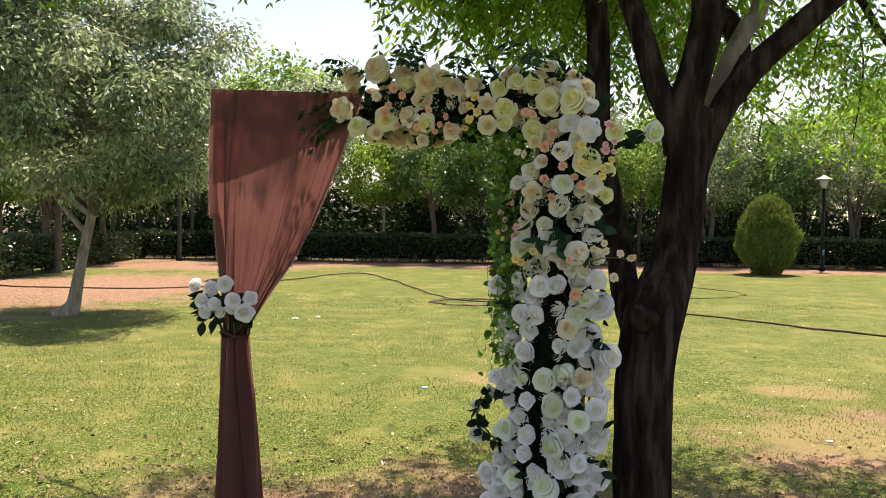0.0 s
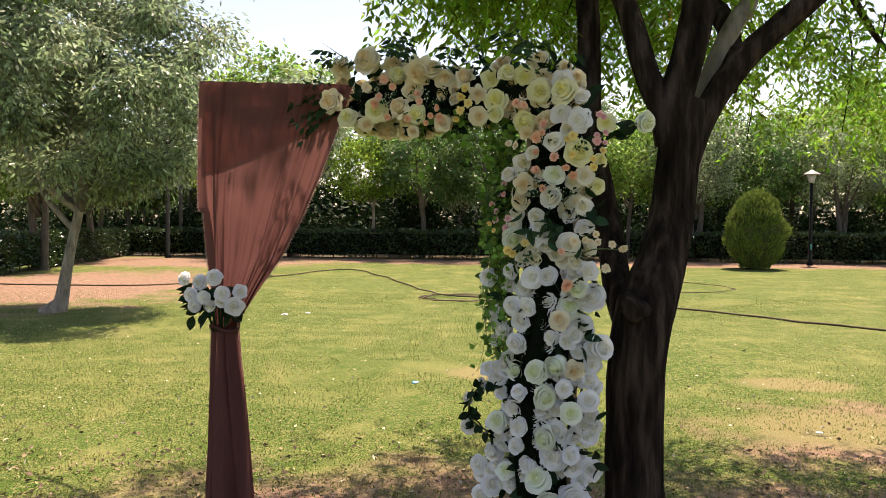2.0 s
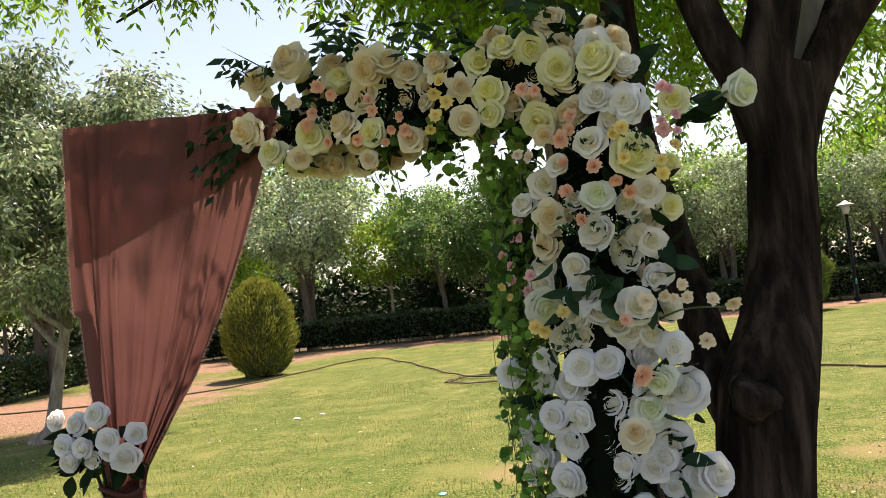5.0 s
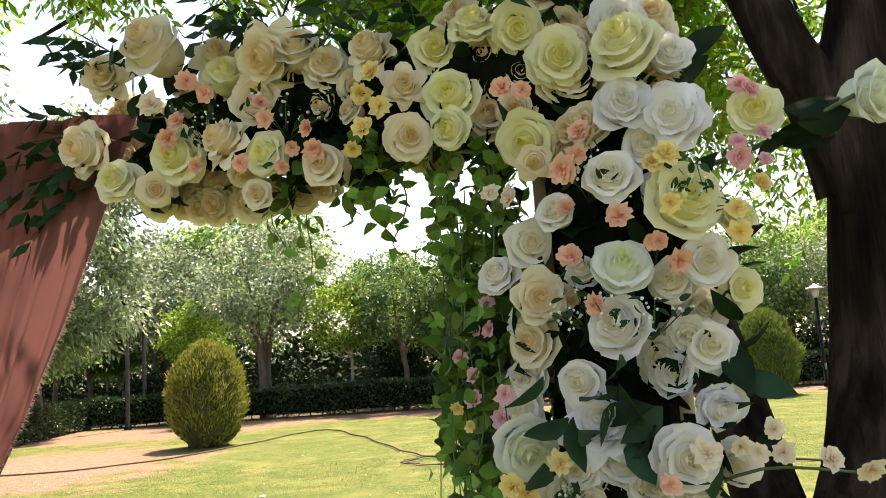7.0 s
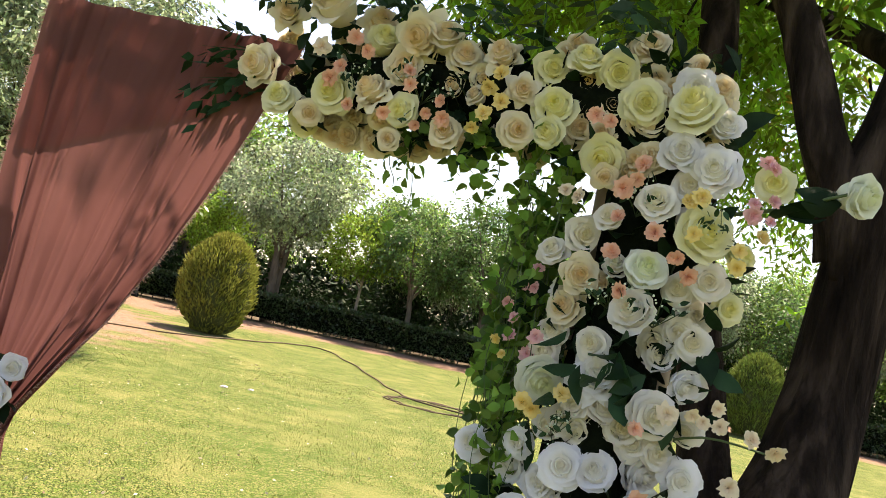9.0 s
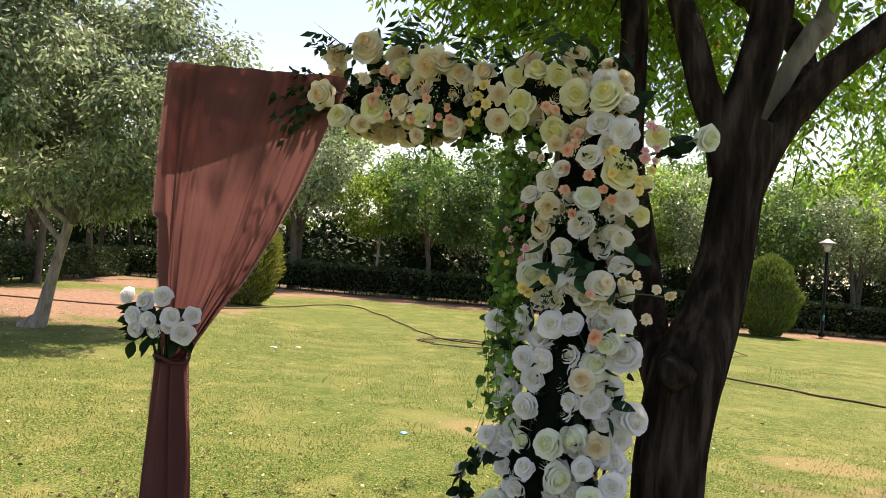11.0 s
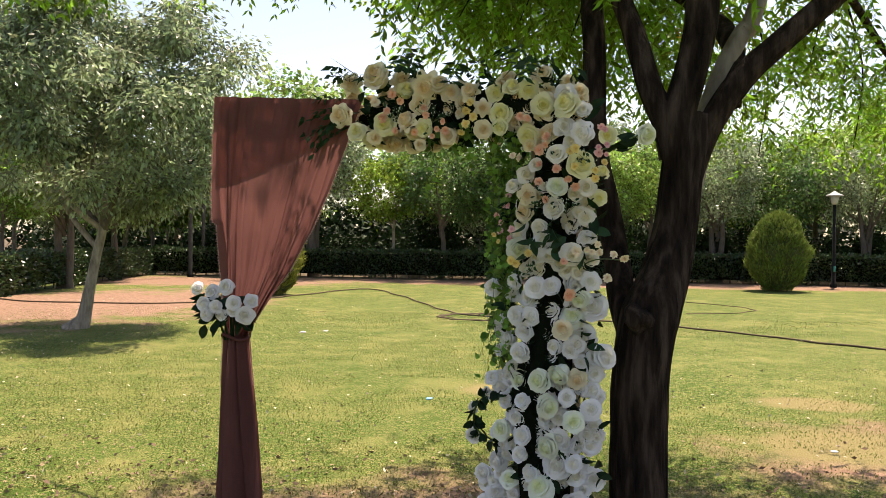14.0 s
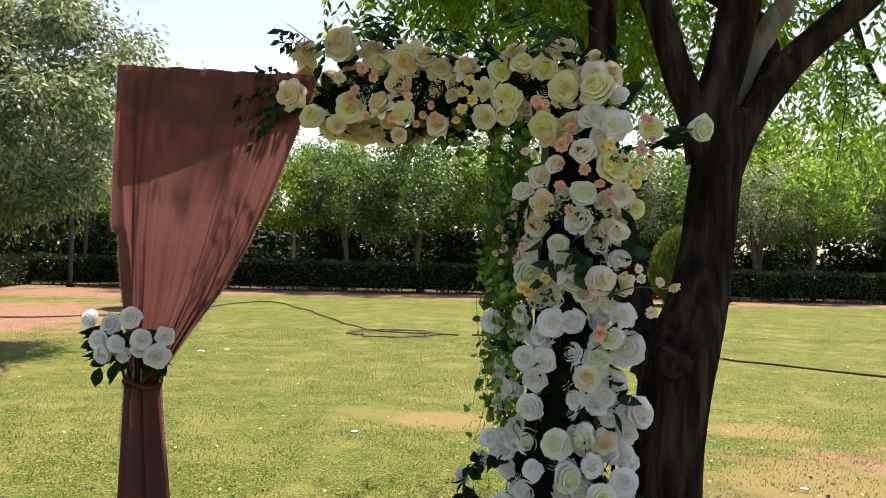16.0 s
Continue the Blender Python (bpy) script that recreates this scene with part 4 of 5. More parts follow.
YELLOW = [(0.13, 2.15, 0.04), (0.11, 2.12, 0.036), (0.14, 2.09, 0.036), (0.11, 2.06, 0.038), (0.09, 2.03, 0.03), (0.56, 1.94, 0.038), (0.54, 1.93, 0.034), (0.67, 1.88, 0.031), (0.56, 1.87, 0.03), (0.64, 1.85, 0.029), (0.64, 1.82, 0.032), (0.23, 1.6, 0.024), (0.25, 1.57, 0.022), (0.38, 1.52, 0.036), (0.31, 1.49, 0.04), (0.33, 1.48, 0.035)]
POINTED = [(0.52, 2.17, 0.079), (0.59, 2.1, 0.064), (0.52, 2.04, 0.082), (0.59, 2.01, 0.093), (0.6, 1.59, 0.064), (0.44, 1.57, 0.11), (0.63, 1.41, 0.079), (0.45, 1.19, 0.088), (0.51, 0.33, 0.126)]
WHITE_A = [(0.55, 1.97, 0.072), (0.49, 1.92, 0.082), (0.41, 1.88, 0.062), (0.36, 1.85, 0.076), (0.31, 1.8, 0.068), (0.61, 1.79, 0.073), (0.57, 1.77, 0.074), (0.61, 1.72, 0.077), (0.49, 1.7, 0.089), (0.61, 1.67, 0.077), (0.55, 1.66, 0.091), (0.35, 1.63, 0.07), (0.43, 1.63, 0.073), (0.55, 1.52, 0.089), (0.47, 1.5, 0.075), (0.41, 1.5, 0.051), (0.32, 1.4, 0.062), (0.56, 1.4, 0.086), (0.41, 1.38, 0.088), (0.48, 1.38, 0.081), (0.23, 1.37, 0.076), (0.32, 1.35, 0.076), (0.37, 1.33, 0.068), (0.43, 1.33, 0.081), (0.49, 1.3, 0.097), (0.66, 1.3, 0.112), (0.33, 1.26, 0.076), (0.4, 1.26, 0.082), (0.37, 1.2, 0.082), (0.6, 1.18, 0.126), (0.29, 1.16, 0.076), (0.49, 1.14, 0.067)]
WHITE_B = [(0.35, 1.11, 0.082), (0.68, 1.1, 0.105), (0.61, 1.08, 0.093), (0.4, 1.07, 0.089), (0.33, 1.04, 0.069), (0.66, 1.03, 0.079), (0.23, 0.98, 0.067), (0.6, 0.97, 0.053), (0.28, 0.95, 0.083), (0.54, 0.94, 0.074), (0.21, 0.91, 0.059), (0.36, 0.91, 0.069), (0.64, 0.89, 0.086), (0.53, 0.88, 0.074), (0.14, 0.84, 0.054), (0.34, 0.84, 0.076), (0.45, 0.84, 0.081), (0.43, 0.81, 0.082), (0.63, 0.81, 0.099), (0.37, 0.76, 0.082), (0.51, 0.76, 0.081), (0.64, 0.74, 0.093), (0.14, 0.72, 0.074), (0.54, 0.72, 0.081), (0.29, 0.7, 0.083), (0.36, 0.68, 0.069), (0.58, 0.66, 0.08), (0.51, 0.65, 0.115), (0.26, 0.63, 0.077), (0.26, 0.63, 0.081), (0.41, 0.61, 0.075), (0.58, 0.61, 0.087)]
WHITE_C = [(0.65, 0.6, 0.093), (0.65, 0.59, 0.092), (0.52, 0.58, 0.081), (0.2, 0.56, 0.082), (0.37, 0.53, 0.069), (0.2, 0.51, 0.082), (0.58, 0.5, 0.116), (0.25, 0.48, 0.094), (0.64, 0.47, 0.069), (0.2, 0.42, 0.09), (0.54, 0.4, 0.117), (0.31, 0.37, 0.113), (0.45, 0.3, 0.063), (0.7, 0.29, 0.146), (0.39, 0.28, 0.072)]
PINK = [(0.66, 2.02, 0.028), (0.67, 2.01, 0.033), (0.68, 1.95, 0.028), (0.65, 1.94, 0.025), (0.65, 1.92, 0.036), (0.68, 1.91, 0.023), (0.29, 1.76, 0.027), (0.27, 1.72, 0.024), (0.29, 1.72, 0.027), (0.24, 1.68, 0.026), (0.26, 1.65, 0.024), (0.31, 1.62, 0.03), (0.26, 1.61, 0.031), (0.3, 1.58, 0.032)]
GREEN_WHITE = [(0.82, 1.99, 0.098), (0.49, 1.78, 0.085), (0.33, 1.54, 0.092), (0.59, 1.34, 0.08), (0.56, 1.26, 0.1), (0.52, 1.04, 0.087), (0.43, 1, 0.102), (0.36, 0.99, 0.089), (0.46, 0.9, 0.102), (0.57, 0.84, 0.087), (0.28, 0.77, 0.09), (0.47, 0.73, 0.102), (0.31, 0.56, 0.083), (0.44, 0.55, 0.109), (0.48, 0.47, 0.087), (0.43, 0.43, 0.064)]


ARCH_YAW = math.atan(-0.30)


def arch_y(x, back=0.0):
    """The arch's front plane of blossoms, back metres behind it."""
    return 3.27 - 0.30 * (x - 0.1) + back


def face_out(x, z, rng, tilt):
    """The direction in which a blossom looks: out of the arch, turned to its sides near the edges."""
    if z > 1.93 and x < 0.45:
        v = Vector((-0.15 - 0.25 * (x < -0.4), -1, 0.25 * (z > 2.2) - 0.35 * (z < 2.05)))
    else:
        v = Vector(((x - 0.46) * 1.6 - 0.25, -1, 0.1))
    v += Vector((rng.gauss(0, tilt), 0, rng.gauss(0, tilt)))
    return v.normalized()


def bloom(name, me, parent, x, y, z, d, v, rng, label=""):
    ob = shared(name, me, None, parent, label)
    q = v.to_track_quat("Z", "Y") @ Euler((0, 0, rng.random() * 6.28)).to_quaternion()
    ob.matrix_basis = Matrix.LocRotScale((x, y, z), q, (d, d, d * rng.uniform(0.9, 1.1)))
    return ob


def leaf_bunch(name, parent, pts, ways, length, width, mat, rng, label=""):
    """Broad folded leaves with a midrib, in one piece of foliage."""
    bm = bmesh.new()
    for p, w, ln, wd in zip(pts, ways, length, width):
        w = Vector(w).normalized()
        s = w.cross(Vector((rng.gauss(0, 1), rng.gauss(0, 1), rng.gauss(0, 1)))).normalized()
        up = s.cross(w)
        rows = []
        for v, f in ((0, 0.08), (0.25, 0.8), (0.5, 1.0), (0.75, 0.72), (1.0, 0.03)):
            c = Vector(p) + w * ln * v - up * ln * 0.22 * v * v
            rows.append([bm.verts.new(c + s * wd * 0.5 * f * k + up * (wd * 0.16 * f if k else 0)) for k in (-1, 0, 1)])
        for a, b in zip(rows, rows[1:]):
            for k in (0, 1):
                bm.faces.new((a[k], a[k + 1], b[k + 1], b[k])).smooth = True
    return part(name, bm, mat, parent, label)


def flower_arch():
    rng = random.Random(4)
    nrng = np.random.default_rng(4)
    t = thing("flower_arch", "wedding arch of white, cream and peach artificial roses", "flower arch", at=(0.47, arch_y(0.47, 0.16), 0))
    org = Vector(t.location)

    def loc(x, y, z):
        return Vector((x, y, z)) - org
    # frame
    for x, top in ((0.40, 2.2), (0.58, 2.2)):
        bm = bmesh.new()
        tube(bm, [loc(x, arch_y(x, 0.17), -0.02), loc(x, arch_y(x, 0.17), top)], [0.02, 0.02], 10)
        part("post", bm, M_FRAME, t)
    bm = bmesh.new()
    tube(bm, [loc(-1.12, 3.59, 2.222), loc(-0.42, 3.57, 2.19), loc(0.62, arch_y(0.62, 0.19), 2.16)], [0.015] * 3, 10)
    part("crossbar", bm, M_FRAME, t)
    # near-black core that holds the stems; colour stands in for shade between blossoms
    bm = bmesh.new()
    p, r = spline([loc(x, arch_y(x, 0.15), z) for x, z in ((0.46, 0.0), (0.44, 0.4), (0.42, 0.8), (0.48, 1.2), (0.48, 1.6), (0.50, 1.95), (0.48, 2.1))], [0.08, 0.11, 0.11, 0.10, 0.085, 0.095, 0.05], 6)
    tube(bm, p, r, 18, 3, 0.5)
    part("dark_core", bm, M_GAP_DARK, t)
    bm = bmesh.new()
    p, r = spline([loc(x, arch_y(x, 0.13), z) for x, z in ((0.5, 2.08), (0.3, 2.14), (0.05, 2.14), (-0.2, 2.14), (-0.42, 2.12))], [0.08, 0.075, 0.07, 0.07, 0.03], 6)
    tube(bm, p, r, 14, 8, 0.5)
    part("dark_core", bm, M_GAP_DARK, t)
    # roses
    kinds = ((CREAM, roses_of(M_CREAM), "rose", "cream rose"), (LEMON_WHITE, roses_of(M_LEMON), "rose", "pale lemon-white rose"), (GREEN_WHITE, roses_of(M_GREENISH), "rose", "greenish-white rose"),
             (POINTED, roses_of(M_WHITE, True), "rose", "white rose with pointed petals"), ([r for r in WHITE_A if r[1] > 1.45], roses_of(M_IVORY), "rose", "ivory rose"),
             ([r for r in WHITE_A if r[1] <= 1.45] + WHITE_B + WHITE_C, roses_of(M_WHITE), "rose", "white rose"))
    spots = []
    pointed_cream = roses_of(M_CREAM, True)
    for rows, meshes, name, label in kinds:
        for x, z, d in rows:
            d *= 1.0 if x > 0.75 else 1.22 if z > 1.95 else 1.17
            use = pointed_cream if rows is CREAM and rng.random() < 0.45 else meshes
            crowd = sum(1 for a, b, c in spots if (a - x) ** 2 + (b - z) ** 2 < (0.38 * (c + d)) ** 2)
            back = (0.04 if x > 0.75 else 0.015) + 0.035 * min(crowd, 2) + rng.uniform(-0.01, 0.02)
            if x < 0.8 and z < 1.93:
                back += 0.10 * min(1, abs(x - 0.46) / 0.25) ** 2
            v = face_out(x, z, rng, 0.32)
            y = arch_y(x, back)
            bloom(name, rng.choice(use), t, *loc(x, y, z) - v * d * 0.2, d, v, rng, label)
            spots.append((x, z, d))
    # smaller roses set deeper between the large ones
    for meshes, label, n, box in ((roses_of(M_WHITE), "white rose", 130, (0.25, 0.66, 0.1, 1.36)), (roses_of(M_IVORY), "ivory rose", 18, (0.30, 0.64, 1.42, 1.95)), (roses_of(M_CREAM), "cream rose", 84, (-0.44, 0.6, 2.0, 2.27)), (roses_of(M_CREAM, True), "cream rose with pointed petals", 64, (-0.46, 0.1, 2.0, 2.25))):
        for _ in range(n):
            x, z, d = rng.uniform(*box[:2]), rng.uniform(*box[2:]), rng.uniform(0.065, 0.09)
            bloom("rose", rng.choice(meshes), t, *loc(x, arch_y(x, 0.085 + 0.06 * min(1, abs(x - 0.46) / 0.25) ** 2), z), d, face_out(x, z, rng, 0.3), rng, label)
    # lowest roses near the soil
    low = roses_of(M_WHITE)
    for k in range(16):
        x, z, d = rng.uniform(0.28, 0.66), rng.uniform(0.06, 0.27), rng.uniform(0.085, 0.11)
        v = face_out(x, z, rng, 0.3)
        bloom("rose", rng.choice(low), t, *loc(x, arch_y(x, 0.06 + 0.04 * (k % 2)), z), d, v, rng, "white rose")
    for rows, mat, label in ((PEACH, M_PEACH, "small peach blossom"), (PINK, M_PINK, "small pink blossom"), (YELLOW, M_YELLOW, "small yellow blossom"), (BLUSH, M_BLUSH, "small blush blossom")):
        meshes = [ruffle_mesh("blossom", mat, s) for s in (1, 2, 3)]
        for x, z, d in rows:
            v = face_out(x, z, rng, 0.35)
            bloom("blossom", rng.choice(meshes), t, *loc(x, arch_y(x, -0.02 if x > 0.3 or z > 1.9 else 0.06), z), d * 1.05, v, rng, label)
    # stem of the far rose and of the twig with small blossoms
    bm = bmesh.new()
    p, r = spline([loc(x, arch_y(x, b), z) for x, z, b in ((0.6, 1.93, 0.1), (0.7, 1.95, 0.06), (0.8, 1.985, 0.0))], [0.004, 0.004, 0.003], 4)
    tube(bm, p, r, 6)
    part("stem", bm, M_STEM, t)
    bm = bmesh.new()
    p, r = spline([loc(x, arch_y(x, b), z) for x, z, b in ((0.55, 1.45, 0.1), (0.65, 1.5, 0.05), (0.75, 1.5, 0.01))], [0.0028, 0.0024, 0.002], 4)
    tube(bm, p, r, 6)
    part("stem", bm, M_STEM, t)
    # dark silk leaves between the blossoms
    groups = {"pillar": (520, lambda: (min(0.66, max(0.29, rng.gauss(0.46, 0.10))), rng.uniform(0.05, 1.95))), "top": (230, lambda: (rng.uniform(-0.42, 0.62), rng.uniform(2.0, 2.26)))}
    for n, spot in groups.values():
        pts, ways, ln, wd = [], [], [], []
        for _ in range(n):
            x, z = spot()
            pts.append(loc(x, arch_y(x, 0.07 + 0.05 * rng.random()), z))
            ways.append((rng.gauss(0, 0.8), -0.55 + rng.gauss(0, 0.3), rng.gauss(0, 0.8)))
            ln.append(rng.uniform(0.045, 0.085))
            wd.append(rng.uniform(0.028, 0.045))
        leaf_bunch("foliage", t, pts, ways, ln, wd, M_LEAF_DARK, rng, "dark green silk leaves")
    pts, ways = [], []
    for x, z, wx in ((0.80, 1.97, -1), (0.79, 1.99, -0.6), (0.77, 1.96, -0.9), (0.74, 1.95, -0.4), (0.78, 1.94, -0.5), (0.75, 1.98, 0.1)):
        pts.append(loc(x, arch_y(x, 0.02), z))
        ways.append((wx, 0.3 * rng.random(), -0.4 + 0.4 * rng.random()))
    leaf_bunch("rose_leaf", t, pts, ways, [0.07] * 6, [0.05] * 6, M_LEAF_DARK, rng, "dark leaves under the outermost rose")
    pts = [loc(rng.uniform(0.34, 0.66), arch_y(0.5, 0.03), rng.uniform(1.46, 1.68)) for _ in range(18)]
    leaf_bunch("foliage", t, pts, [(rng.gauss(0, 0.6), -0.4, -0.6 + rng.gauss(0, 0.5)) for _ in pts], [0.08] * 18, [0.042] * 18, M_LEAF_FERN, rng, "broad green silk leaves")
    # dark ferny sprays on top and over the drape
    rows = [(-0.45, 2.14, -1, -0.15), (-0.5, 2.15, -1, 0.05), (-0.48, 2.12, -0.8, -0.5), (-0.46, 2.22, -0.9, 0.35), (-0.42, 2.26, -0.8, 0.5), (-0.35, 2.27, -0.5, 0.5), (-0.28, 2.28, -0.4, 0.6), (-0.2, 2.28, 0.4, 0.5), (-0.1, 2.28, -0.5, 0.5), (0.02, 2.26, 0.3, 0.6), (0.2, 2.25, -0.5, 0.6), (0.34, 2.25, 0.2, 0.7), (0.46, 2.22, 0.6, 0.8), (0.40, 2.24, -0.3, 0.9)]
    for x, z, wx, wz in rows:
        for rep in range(2):
            b = np.array([loc(x + rng.gauss(0, 0.02), arch_y(x, 0.02 + 0.1 * rng.random()), z + rng.gauss(0, 0.015))])
            w = np.array([(wx + rng.gauss(0, 0.3), -0.25 + rng.gauss(0, 0.25), wz + rng.gauss(0, 0.2))])
            me = spray_cloud("fern_spray", b, w, np.array([rng.uniform(0.14, 0.21)]), 6, 0.062, nrng, 0.3)
            tagged(shared("fern_spray", me, M_LEAF_FERN, t), "dark pinnate leaf spray", kind="stuff")
    # hanging vine of small round leaves beside the pillar
    for k in range(66):
        short = k >= 52
        x = rng.uniform(-0.16, 0.34) if short else rng.gauss(0.272, 0.045)
        z0 = 2.04 if short else rng.uniform(1.6, 2.05)
        drop = rng.uniform(0.08, 0.26) if short else rng.uniform(0.3, 0.85)
        z1 = max(z0 - drop, 0.93)
        y = arch_y(x, rng.uniform(0.05, 0.22))
        bend = rng.uniform(-0.06, 0.04)
        p, r = spline([loc(x, y, z0), loc(x + bend * 0.6, y + 0.01, (z0 + z1) / 2 + 0.04), loc(x + bend * (1.6 - z1 * 0.3), y - 0.01, z1)], [0.0016, 0.0014, 0.001], 8)
        w0 = rng.uniform(0, 6)
        p = [q + np.array((0.02 * math.sin(w0 + i * 0.7) * i / len(p), 0.015 * math.cos(w0 + i * 0.9), 0)) for i, q in enumerate(p)]
        bm = bmesh.new()
        tube(bm, p, r, 4)
        strand = part("vine_strand", bm, M_STEM, t)
        pts, ways = [], []
        for q in p:
            for _ in range(rng.choice((1, 1, 2))):
                pts.append(Vector(q) + Vector((rng.gauss(0, 0.012), rng.gauss(0, 0.012), rng.gauss(0, 0.012))))
                ways.append((rng.gauss(0, 1), rng.gauss(-0.3, 0.7), rng.gauss(-0.3, 0.6)))
        leaf_bunch("vine_leaves", strand, pts, ways, [rng.uniform(0.022, 0.04) for _ in pts], [rng.uniform(0.02, 0.034) for _ in pts], M_LEAF_VINE if k % 5 < 3 else M_LEAF_VINE_DEEP, rng)
    # filler sprigs with tiny white buds
    for x, z in ((-0.22, 2.13), (-0.05, 2.12), (0.46, 1.93), (0.38, 1.46), (0.62, 1.90), (0.53, 1.715), (0.44, 1.735)):
        bm, buds = bmesh.new(), []
        for _ in range(9):
            p0 = loc(x, arch_y(x, 0.06), z - 0.03)
            p1 = loc(x + rng.gauss(0, 0.028), arch_y(x, 0.005 + rng.gauss(0, 0.012)), z + rng.gauss(0, 0.022))
            tube(bm, [p0, (p0 + p1) / 2 + Vector((0, -0.01, 0)), p1], [0.0011, 0.001, 0.0008], 4)
            buds += [p1 + Vector((rng.gauss(0, 0.008), rng.gauss(0, 0.004), rng.gauss(0, 0.008))) for _ in range(4)]
        sprig = part("filler_sprig", bm, M_STEM, t, "thin green sprig with tiny white buds")
        bm = bmesh.new()
        for q in buds:
            bmesh.ops.create_icosphere(bm, subdivisions=1, radius=rng.uniform(0.002, 0.0032), matrix=Matrix.Translation(q))
        tagged(part("bud_spray", bm, M_BUD, sprig), kind="stuff")
        leaf_bunch("sprig_leaves", sprig, buds[::2], [(rng.gauss(0, 1), -0.4, rng.gauss(0, 1)) for _ in buds[::2]], [0.02] * len(buds), [0.01] * len(buds), M_LEAF_FERN, rng)
    # loose twig of small roses low on the side
    bm = bmesh.new()
    p, r = spline([loc(x, arch_y(x, 0.1), z) for x, z in ((0.34, 0.93), (0.22, 0.92), (0.15, 0.84), (0.16, 0.75), (0.26, 0.7))], [0.004] * 5, 5)
    tube(bm, p, r, 6)
    part("stem", bm, M_STEM, t)
    pts = [Vector(q) for q in p for _ in range(2)]
    leaf_bunch("foliage", t, pts, [(rng.gauss(0, 1), -0.4, rng.gauss(-0.2, 0.8)) for _ in pts], [0.055] * len(pts), [0.036] * len(pts), M_LEAF_DARK, rng, "dark green silk leaves")


flower_arch()


# ---- drape ----
# height: left and right edge of the cloth
DRAPE = [(2.25, -1.134, -0.389), (2, -1.143, -0.476), (1.794, -1.138, -0.553), (1.612, -1.127, -0.635), (1.429, -1.098, -0.734), (1.27, -1.067, -0.852), (1.15, -1.061, -0.937), (1.097, -1.076, -0.949), (0.951, -1.085, -0.937), (0.685, -1.098, -0.909), (0.337, -1.119, -0.881), (0.01, -1.131, -0.866)]


def drape_y(x):
    """The plane in which the cloth hangs."""
    return 3.515 - 0.05 * (x + 0.5)


# places of the creases across the cloth (0 left, 1 right), their depth and half width
CREASES = ((0.035, 0.8, 0.018), (0.085, 1.1, 0.022), (0.14, 0.7, 0.02), (0.20, 1.0, 0.03), (0.275, 0.45, 0.03), (0.40, 0.22, 0.05), (0.505, 0.3, 0.05), (0.60, 0.75, 0.04), (0.675, 1.1, 0.03), (0.735, 0.6, 0.022), (0.79, 1.0, 0.03), (0.86, 0.8, 0.03), (0.925, 0.9, 0.03), (0.97, 0.4, 0.02))


def cloth_sheet(z_of, x_of, y_of, rows, cols, org):
    bm = bmesh.new()
    grid = []
    for j in range(rows + 1):
        line = []
        for i in range(cols + 1):
            u, v = i / cols, j / rows
            z = z_of(u, v)
            x, y = x_of(u, z), 0.0
            y = y_of(u, z, x)
            line.append(bm.verts.new(Vector((x, y, z)) - org))
        grid.append(line)
    for j in range(rows):
        for i in range(cols):
            bm.faces.new((grid[j][i], grid[j][i + 1], grid[j + 1][i + 1], grid[j + 1][i])).smooth = True
    return bm


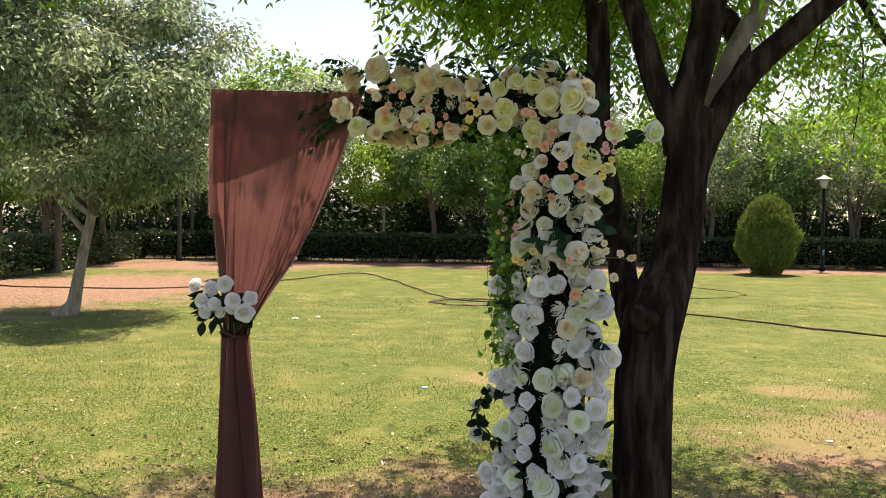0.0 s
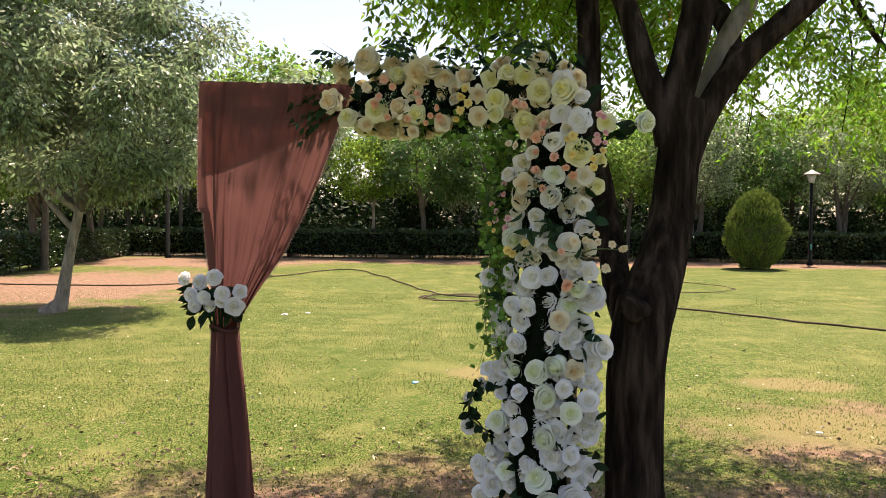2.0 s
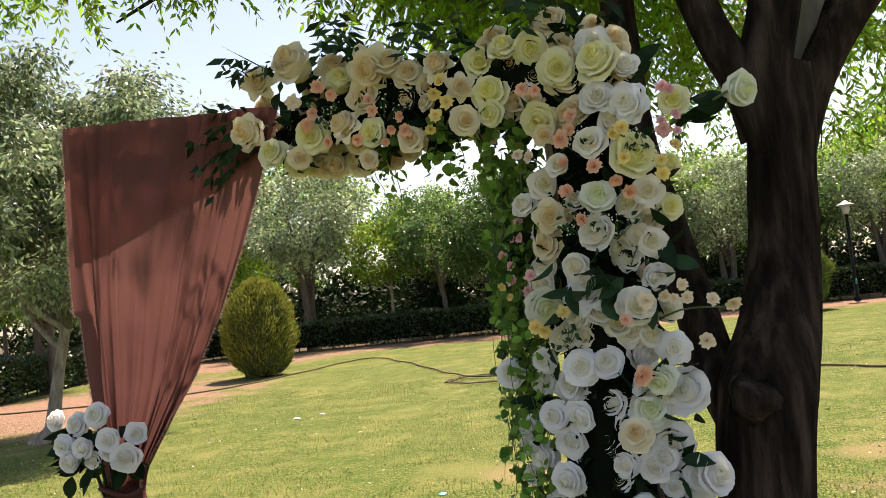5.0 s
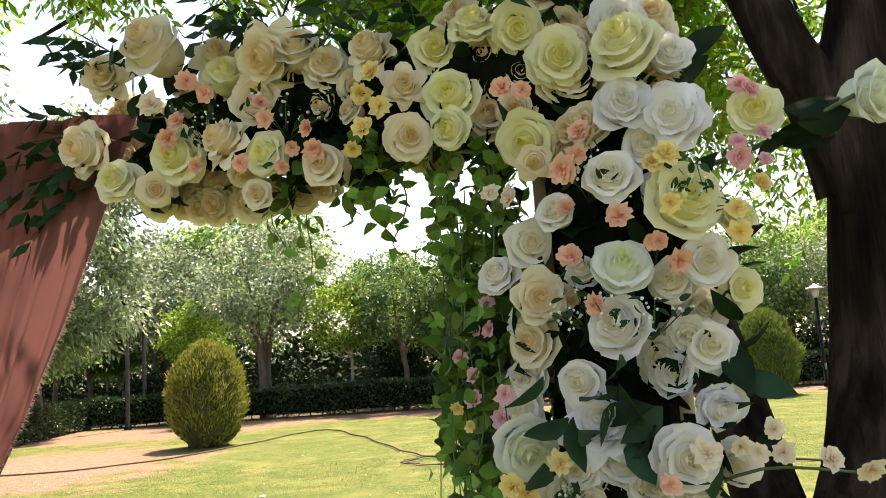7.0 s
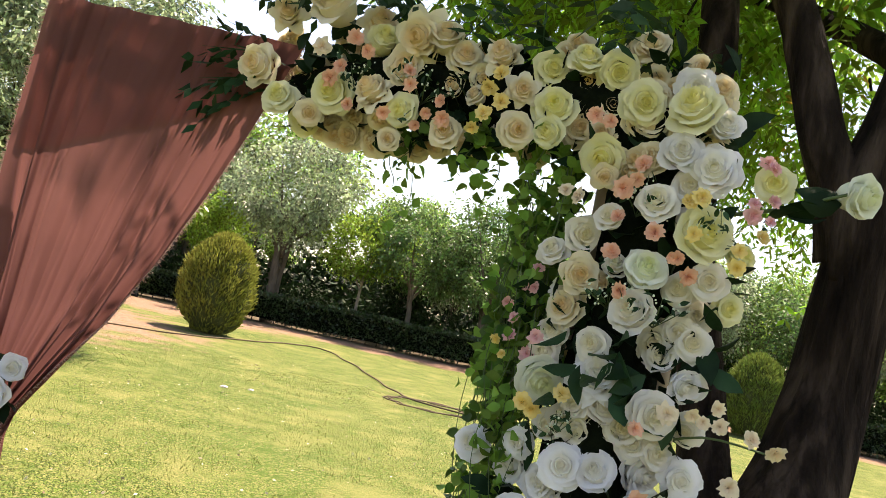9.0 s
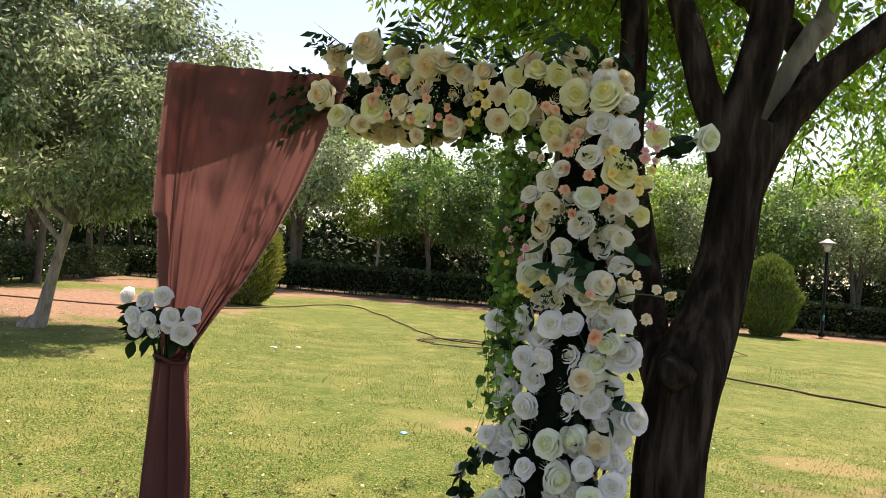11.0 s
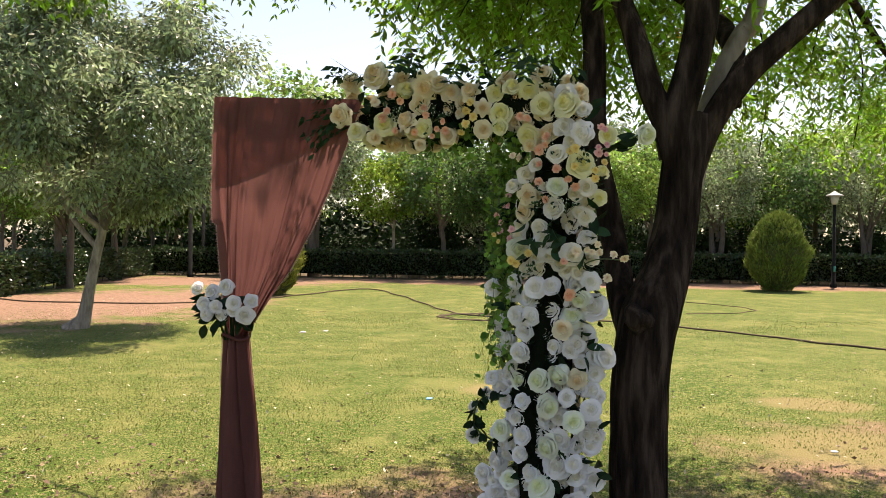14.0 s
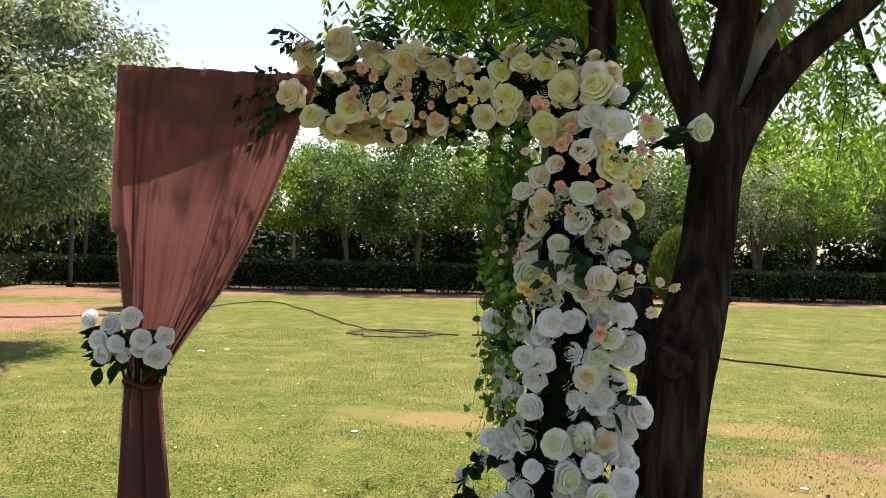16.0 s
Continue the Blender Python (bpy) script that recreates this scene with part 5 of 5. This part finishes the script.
def drape():
    t = thing("drape", "dusty rose draped curtain tied back on the arch frame", "curtain", at=(-1.05, drape_y(-1.05) + 0.02, 0))
    org = Vector(t.location)
    zs = [r[0] for r in DRAPE][::-1]
    ls, rs = [r[1] for r in DRAPE][::-1], [r[2] for r in DRAPE][::-1]
    rows, cols = 150, 190

    def edges(z):
        a, b = float(np.interp(z, zs, ls)), float(np.interp(z, zs, rs))
        return a, b

    def sheet_x(u, z):
        a, b = edges(z)
        tight = 1 - min(1, (b - a) / 0.78)
        # loose selvedge that ends in a torn corner
        loose = max(0.0, 1 - u / 0.05)
        if 1.64 < z < 2.0:
            a -= 0.014 * loose * math.sin((2.0 - z) / 0.36 * math.pi / 2)
        elif z <= 1.64:
            a += 0.008 * loose * max(0.0, 1 - (1.64 - z) / 0.4)
        return a + (b - a) * (u + 0.035 * math.sin(2 * math.pi * u) * (1 - tight) + 0.006 * noise.noise(Vector((u * 9, z * 1.5, 1))))

    def front_y(u, z, x):
        a, b = edges(z)
        tight = 1 - min(1, (b - a) / 0.78)
        hang = min(1.0, max(0.0, (2.25 - z) * 1.4))
        fold = 0.0
        if z > 1.1:
            for k, (c, depth, w) in enumerate(CREASES):
                c2 = c + 0.010 * noise.noise(Vector((k * 3.7, z * 1.6, 5)))
                q = abs(u - c2) / (w * (1 + 0.9 * tight))
                live = 0.65 + 0.5 * noise.noise(Vector((k * 1.9, z * 1.1, 2)))
                fold += depth * live * (math.exp(-q * 1.1) - 0.45 * math.exp(-((q - 1.9) ** 2)))
            fold *= 0.02 + 0.085 * hang * (0.5 + 0.5 * tight)
            fold += 0.04 * hang * math.sin(u * 9.5 + 0.8) * (1 - tight) * 0.6
        else:
            # the gathered tail: a soft roll with few uneven folds
            drop = (1.1 - z) / 1.1
            bulge = 0.045 * (1 - (2 * u - 1) ** 2)
            fold = -bulge + (0.014 + 0.016 * drop) * math.sin(2 * math.pi * (1.35 * u + 0.25 * drop + 0.3 * noise.noise(Vector((u * 2, z * 1.3, 4)))))
            fold += 0.024 * math.exp(-abs(u - 0.62 - 0.1 * drop) / 0.05) + 0.024 * math.exp(-abs(u - 0.16) / 0.05)
        fold += 0.006 * noise.noise(Vector((u * 5, z * 2.2, 7))) + 0.0015 * noise.noise(Vector((u * 30, z * 9, 3)))
        sag = 0.03 * math.sin(math.pi * u) * max(0, 1 - abs(z - 1.75) / 0.5)
        return drape_y(x) + fold - sag - (0.02 if z < 1.3 else 0.02 * max(0, (1.6 - z) / 0.3))

    def top_slope(u, v):
        z = 2.25 - 2.24 * v
        return z - 0.03 * u * max(0, (z - 2.0) / 0.25) + 0.002 * math.sin(u * 31)
    bm = cloth_sheet(top_slope, sheet_x, front_y, rows, cols, org)
    cloth = part("cloth", bm, M_DRAPE, t)
    # the end of the cloth thrown over the bar hangs behind, its hem cut aslant
    bm = cloth_sheet(lambda u, v: 2.246 - 0.03 * u - v * (0.42 - 0.25 * u ** 1.3), lambda u, z: sheet_x(0.02 + 0.94 * u, z),
                     lambda u, z, x: front_y(0.02 + 0.94 * u, z, x) + 0.007, 24, 120, org)
    # added pale cloth lets more sun through, softening the shade on the top
    part("back_fall", bm, M_PALE_BACK_CLOTH, t, "cloth end folded over the bar, paler to keep its shade faint")
    # the rear layers of the gathered tail
    for deep in (0.035, 0.06):
        bm = cloth_sheet(lambda u, v: 1.16 - 1.15 * v, sheet_x, lambda u, z, x: drape_y(x) + deep * (0.35 + 0.65 * (1 - (2 * u - 1) ** 2)) - 0.02 + 0.006 * math.sin(u * 19 + z * 2), 50, 40, org)
        part("rear_fold", bm, M_DRAPE, t)
    # frayed hems down both edges
    me = cloth.data
    rng = random.Random(3)
    for col, sgn, name in ((cols, 1, "frayed_hem"), (0, -1, "frayed_hem")):
        bm = bmesh.new()
        for j in range(0, 92):
            for _ in range(9):
                f = rng.random()
                p = me.vertices[j * (cols + 1) + col].co.lerp(me.vertices[(j + 1) * (cols + 1) + col].co, f)
                e = p + Vector((sgn * rng.uniform(0.004, 0.013), rng.gauss(0, 0.004), rng.gauss(-0.004, 0.006)))
                w = Vector((0, 0, 0.0011))
                vs = [bm.verts.new(q) for q in (p - w, e, p + w)]
                bm.faces.new(vs)
        part(name, bm, M_FRINGE, t, "pale frayed edge of the cloth")
    # sash at the tie and the post inside
    bm = bmesh.new()
    ring = [Vector((-1.012 + 0.064 * math.cos(a), drape_y(-1.03) - 0.02 + 0.055 * math.sin(a), 1.105 + 0.012 * math.sin(a * 2))) - org for a in np.linspace(0, 2 * math.pi, 25)]
    tube(bm, ring, [0.008] * 25, 8, 1, 0.3)
    part("sash", bm, M_DRAPE, t)
    bm = bmesh.new()
    tube(bm, [Vector((-1.06, drape_y(-1.06) + 0.035, -0.02)) - org, Vector((-1.06, drape_y(-1.06) + 0.035, 2.22)) - org], [0.017, 0.017], 10)
    part("post", bm, M_FRAME, t, "tan upright post behind the cloth")


drape()


def tieback():
    rng = random.Random(8)
    t = thing("tieback_bouquet", "small bouquet of white roses tied to the drape", "bouquet", at=(-1.03, drape_y(-1.03) - 0.07, 1.22))
    org = Vector(t.location)
    meshes = roses_of(M_WHITE)
    for x, z, d, b in ((-1.178, 1.331, 0.080, 0.02), (-1.102, 1.316, 0.089, 0.01), (-1.026, 1.340, 0.091, -0.01), (-1.125, 1.264, 0.084, -0.01), (-1.064, 1.255, 0.079, -0.02), (-0.978, 1.274, 0.087, -0.03), (-0.912, 1.279, 0.084, 0), (-1.106, 1.222, 0.084, -0.02), (-1.045, 1.217, 0.074, -0.01), (-0.926, 1.226, 0.110, -0.04), (-0.993, 1.236, 0.074, -0.01)):
        v = Vector(((x + 1.03) * 3, -1, (z - 1.26) * 3)).normalized()
        bloom("rose", rng.choice(meshes), t, *Vector((x, drape_y(x) - 0.075 + b, z)) - org, d * 0.93, v, rng)
    pts, ways = [], []
    for k in range(48):
        x = rng.uniform(-1.16, -0.94)
        pts.append(Vector((x, drape_y(x) - 0.07, rng.uniform(1.16, 1.32))) - org)
        ways.append(((x + 1.03) * 5 + rng.gauss(0, 0.5), -0.4 + rng.gauss(0, 0.3), -0.5 + rng.gauss(0, 0.5)))
    leaf_bunch("foliage", t, pts, ways, [rng.uniform(0.05, 0.085) for _ in pts], [0.042] * len(pts), M_LEAF_DARK, rng, "dark green silk leaves")
    bm = bmesh.new()
    for k in range(7):
        a = k * 0.9
        tube(bm, [Vector((-1.06 + 0.05 * math.cos(a), drape_y(-1.06) - 0.05, 1.26)) - org, Vector((-1.035 + 0.02 * math.cos(a), drape_y(-1.04) - 0.05, 1.09)) - org], [0.006, 0.005], 5)
    part("stems", bm, M_LEAF_DARK, t)


tieback()
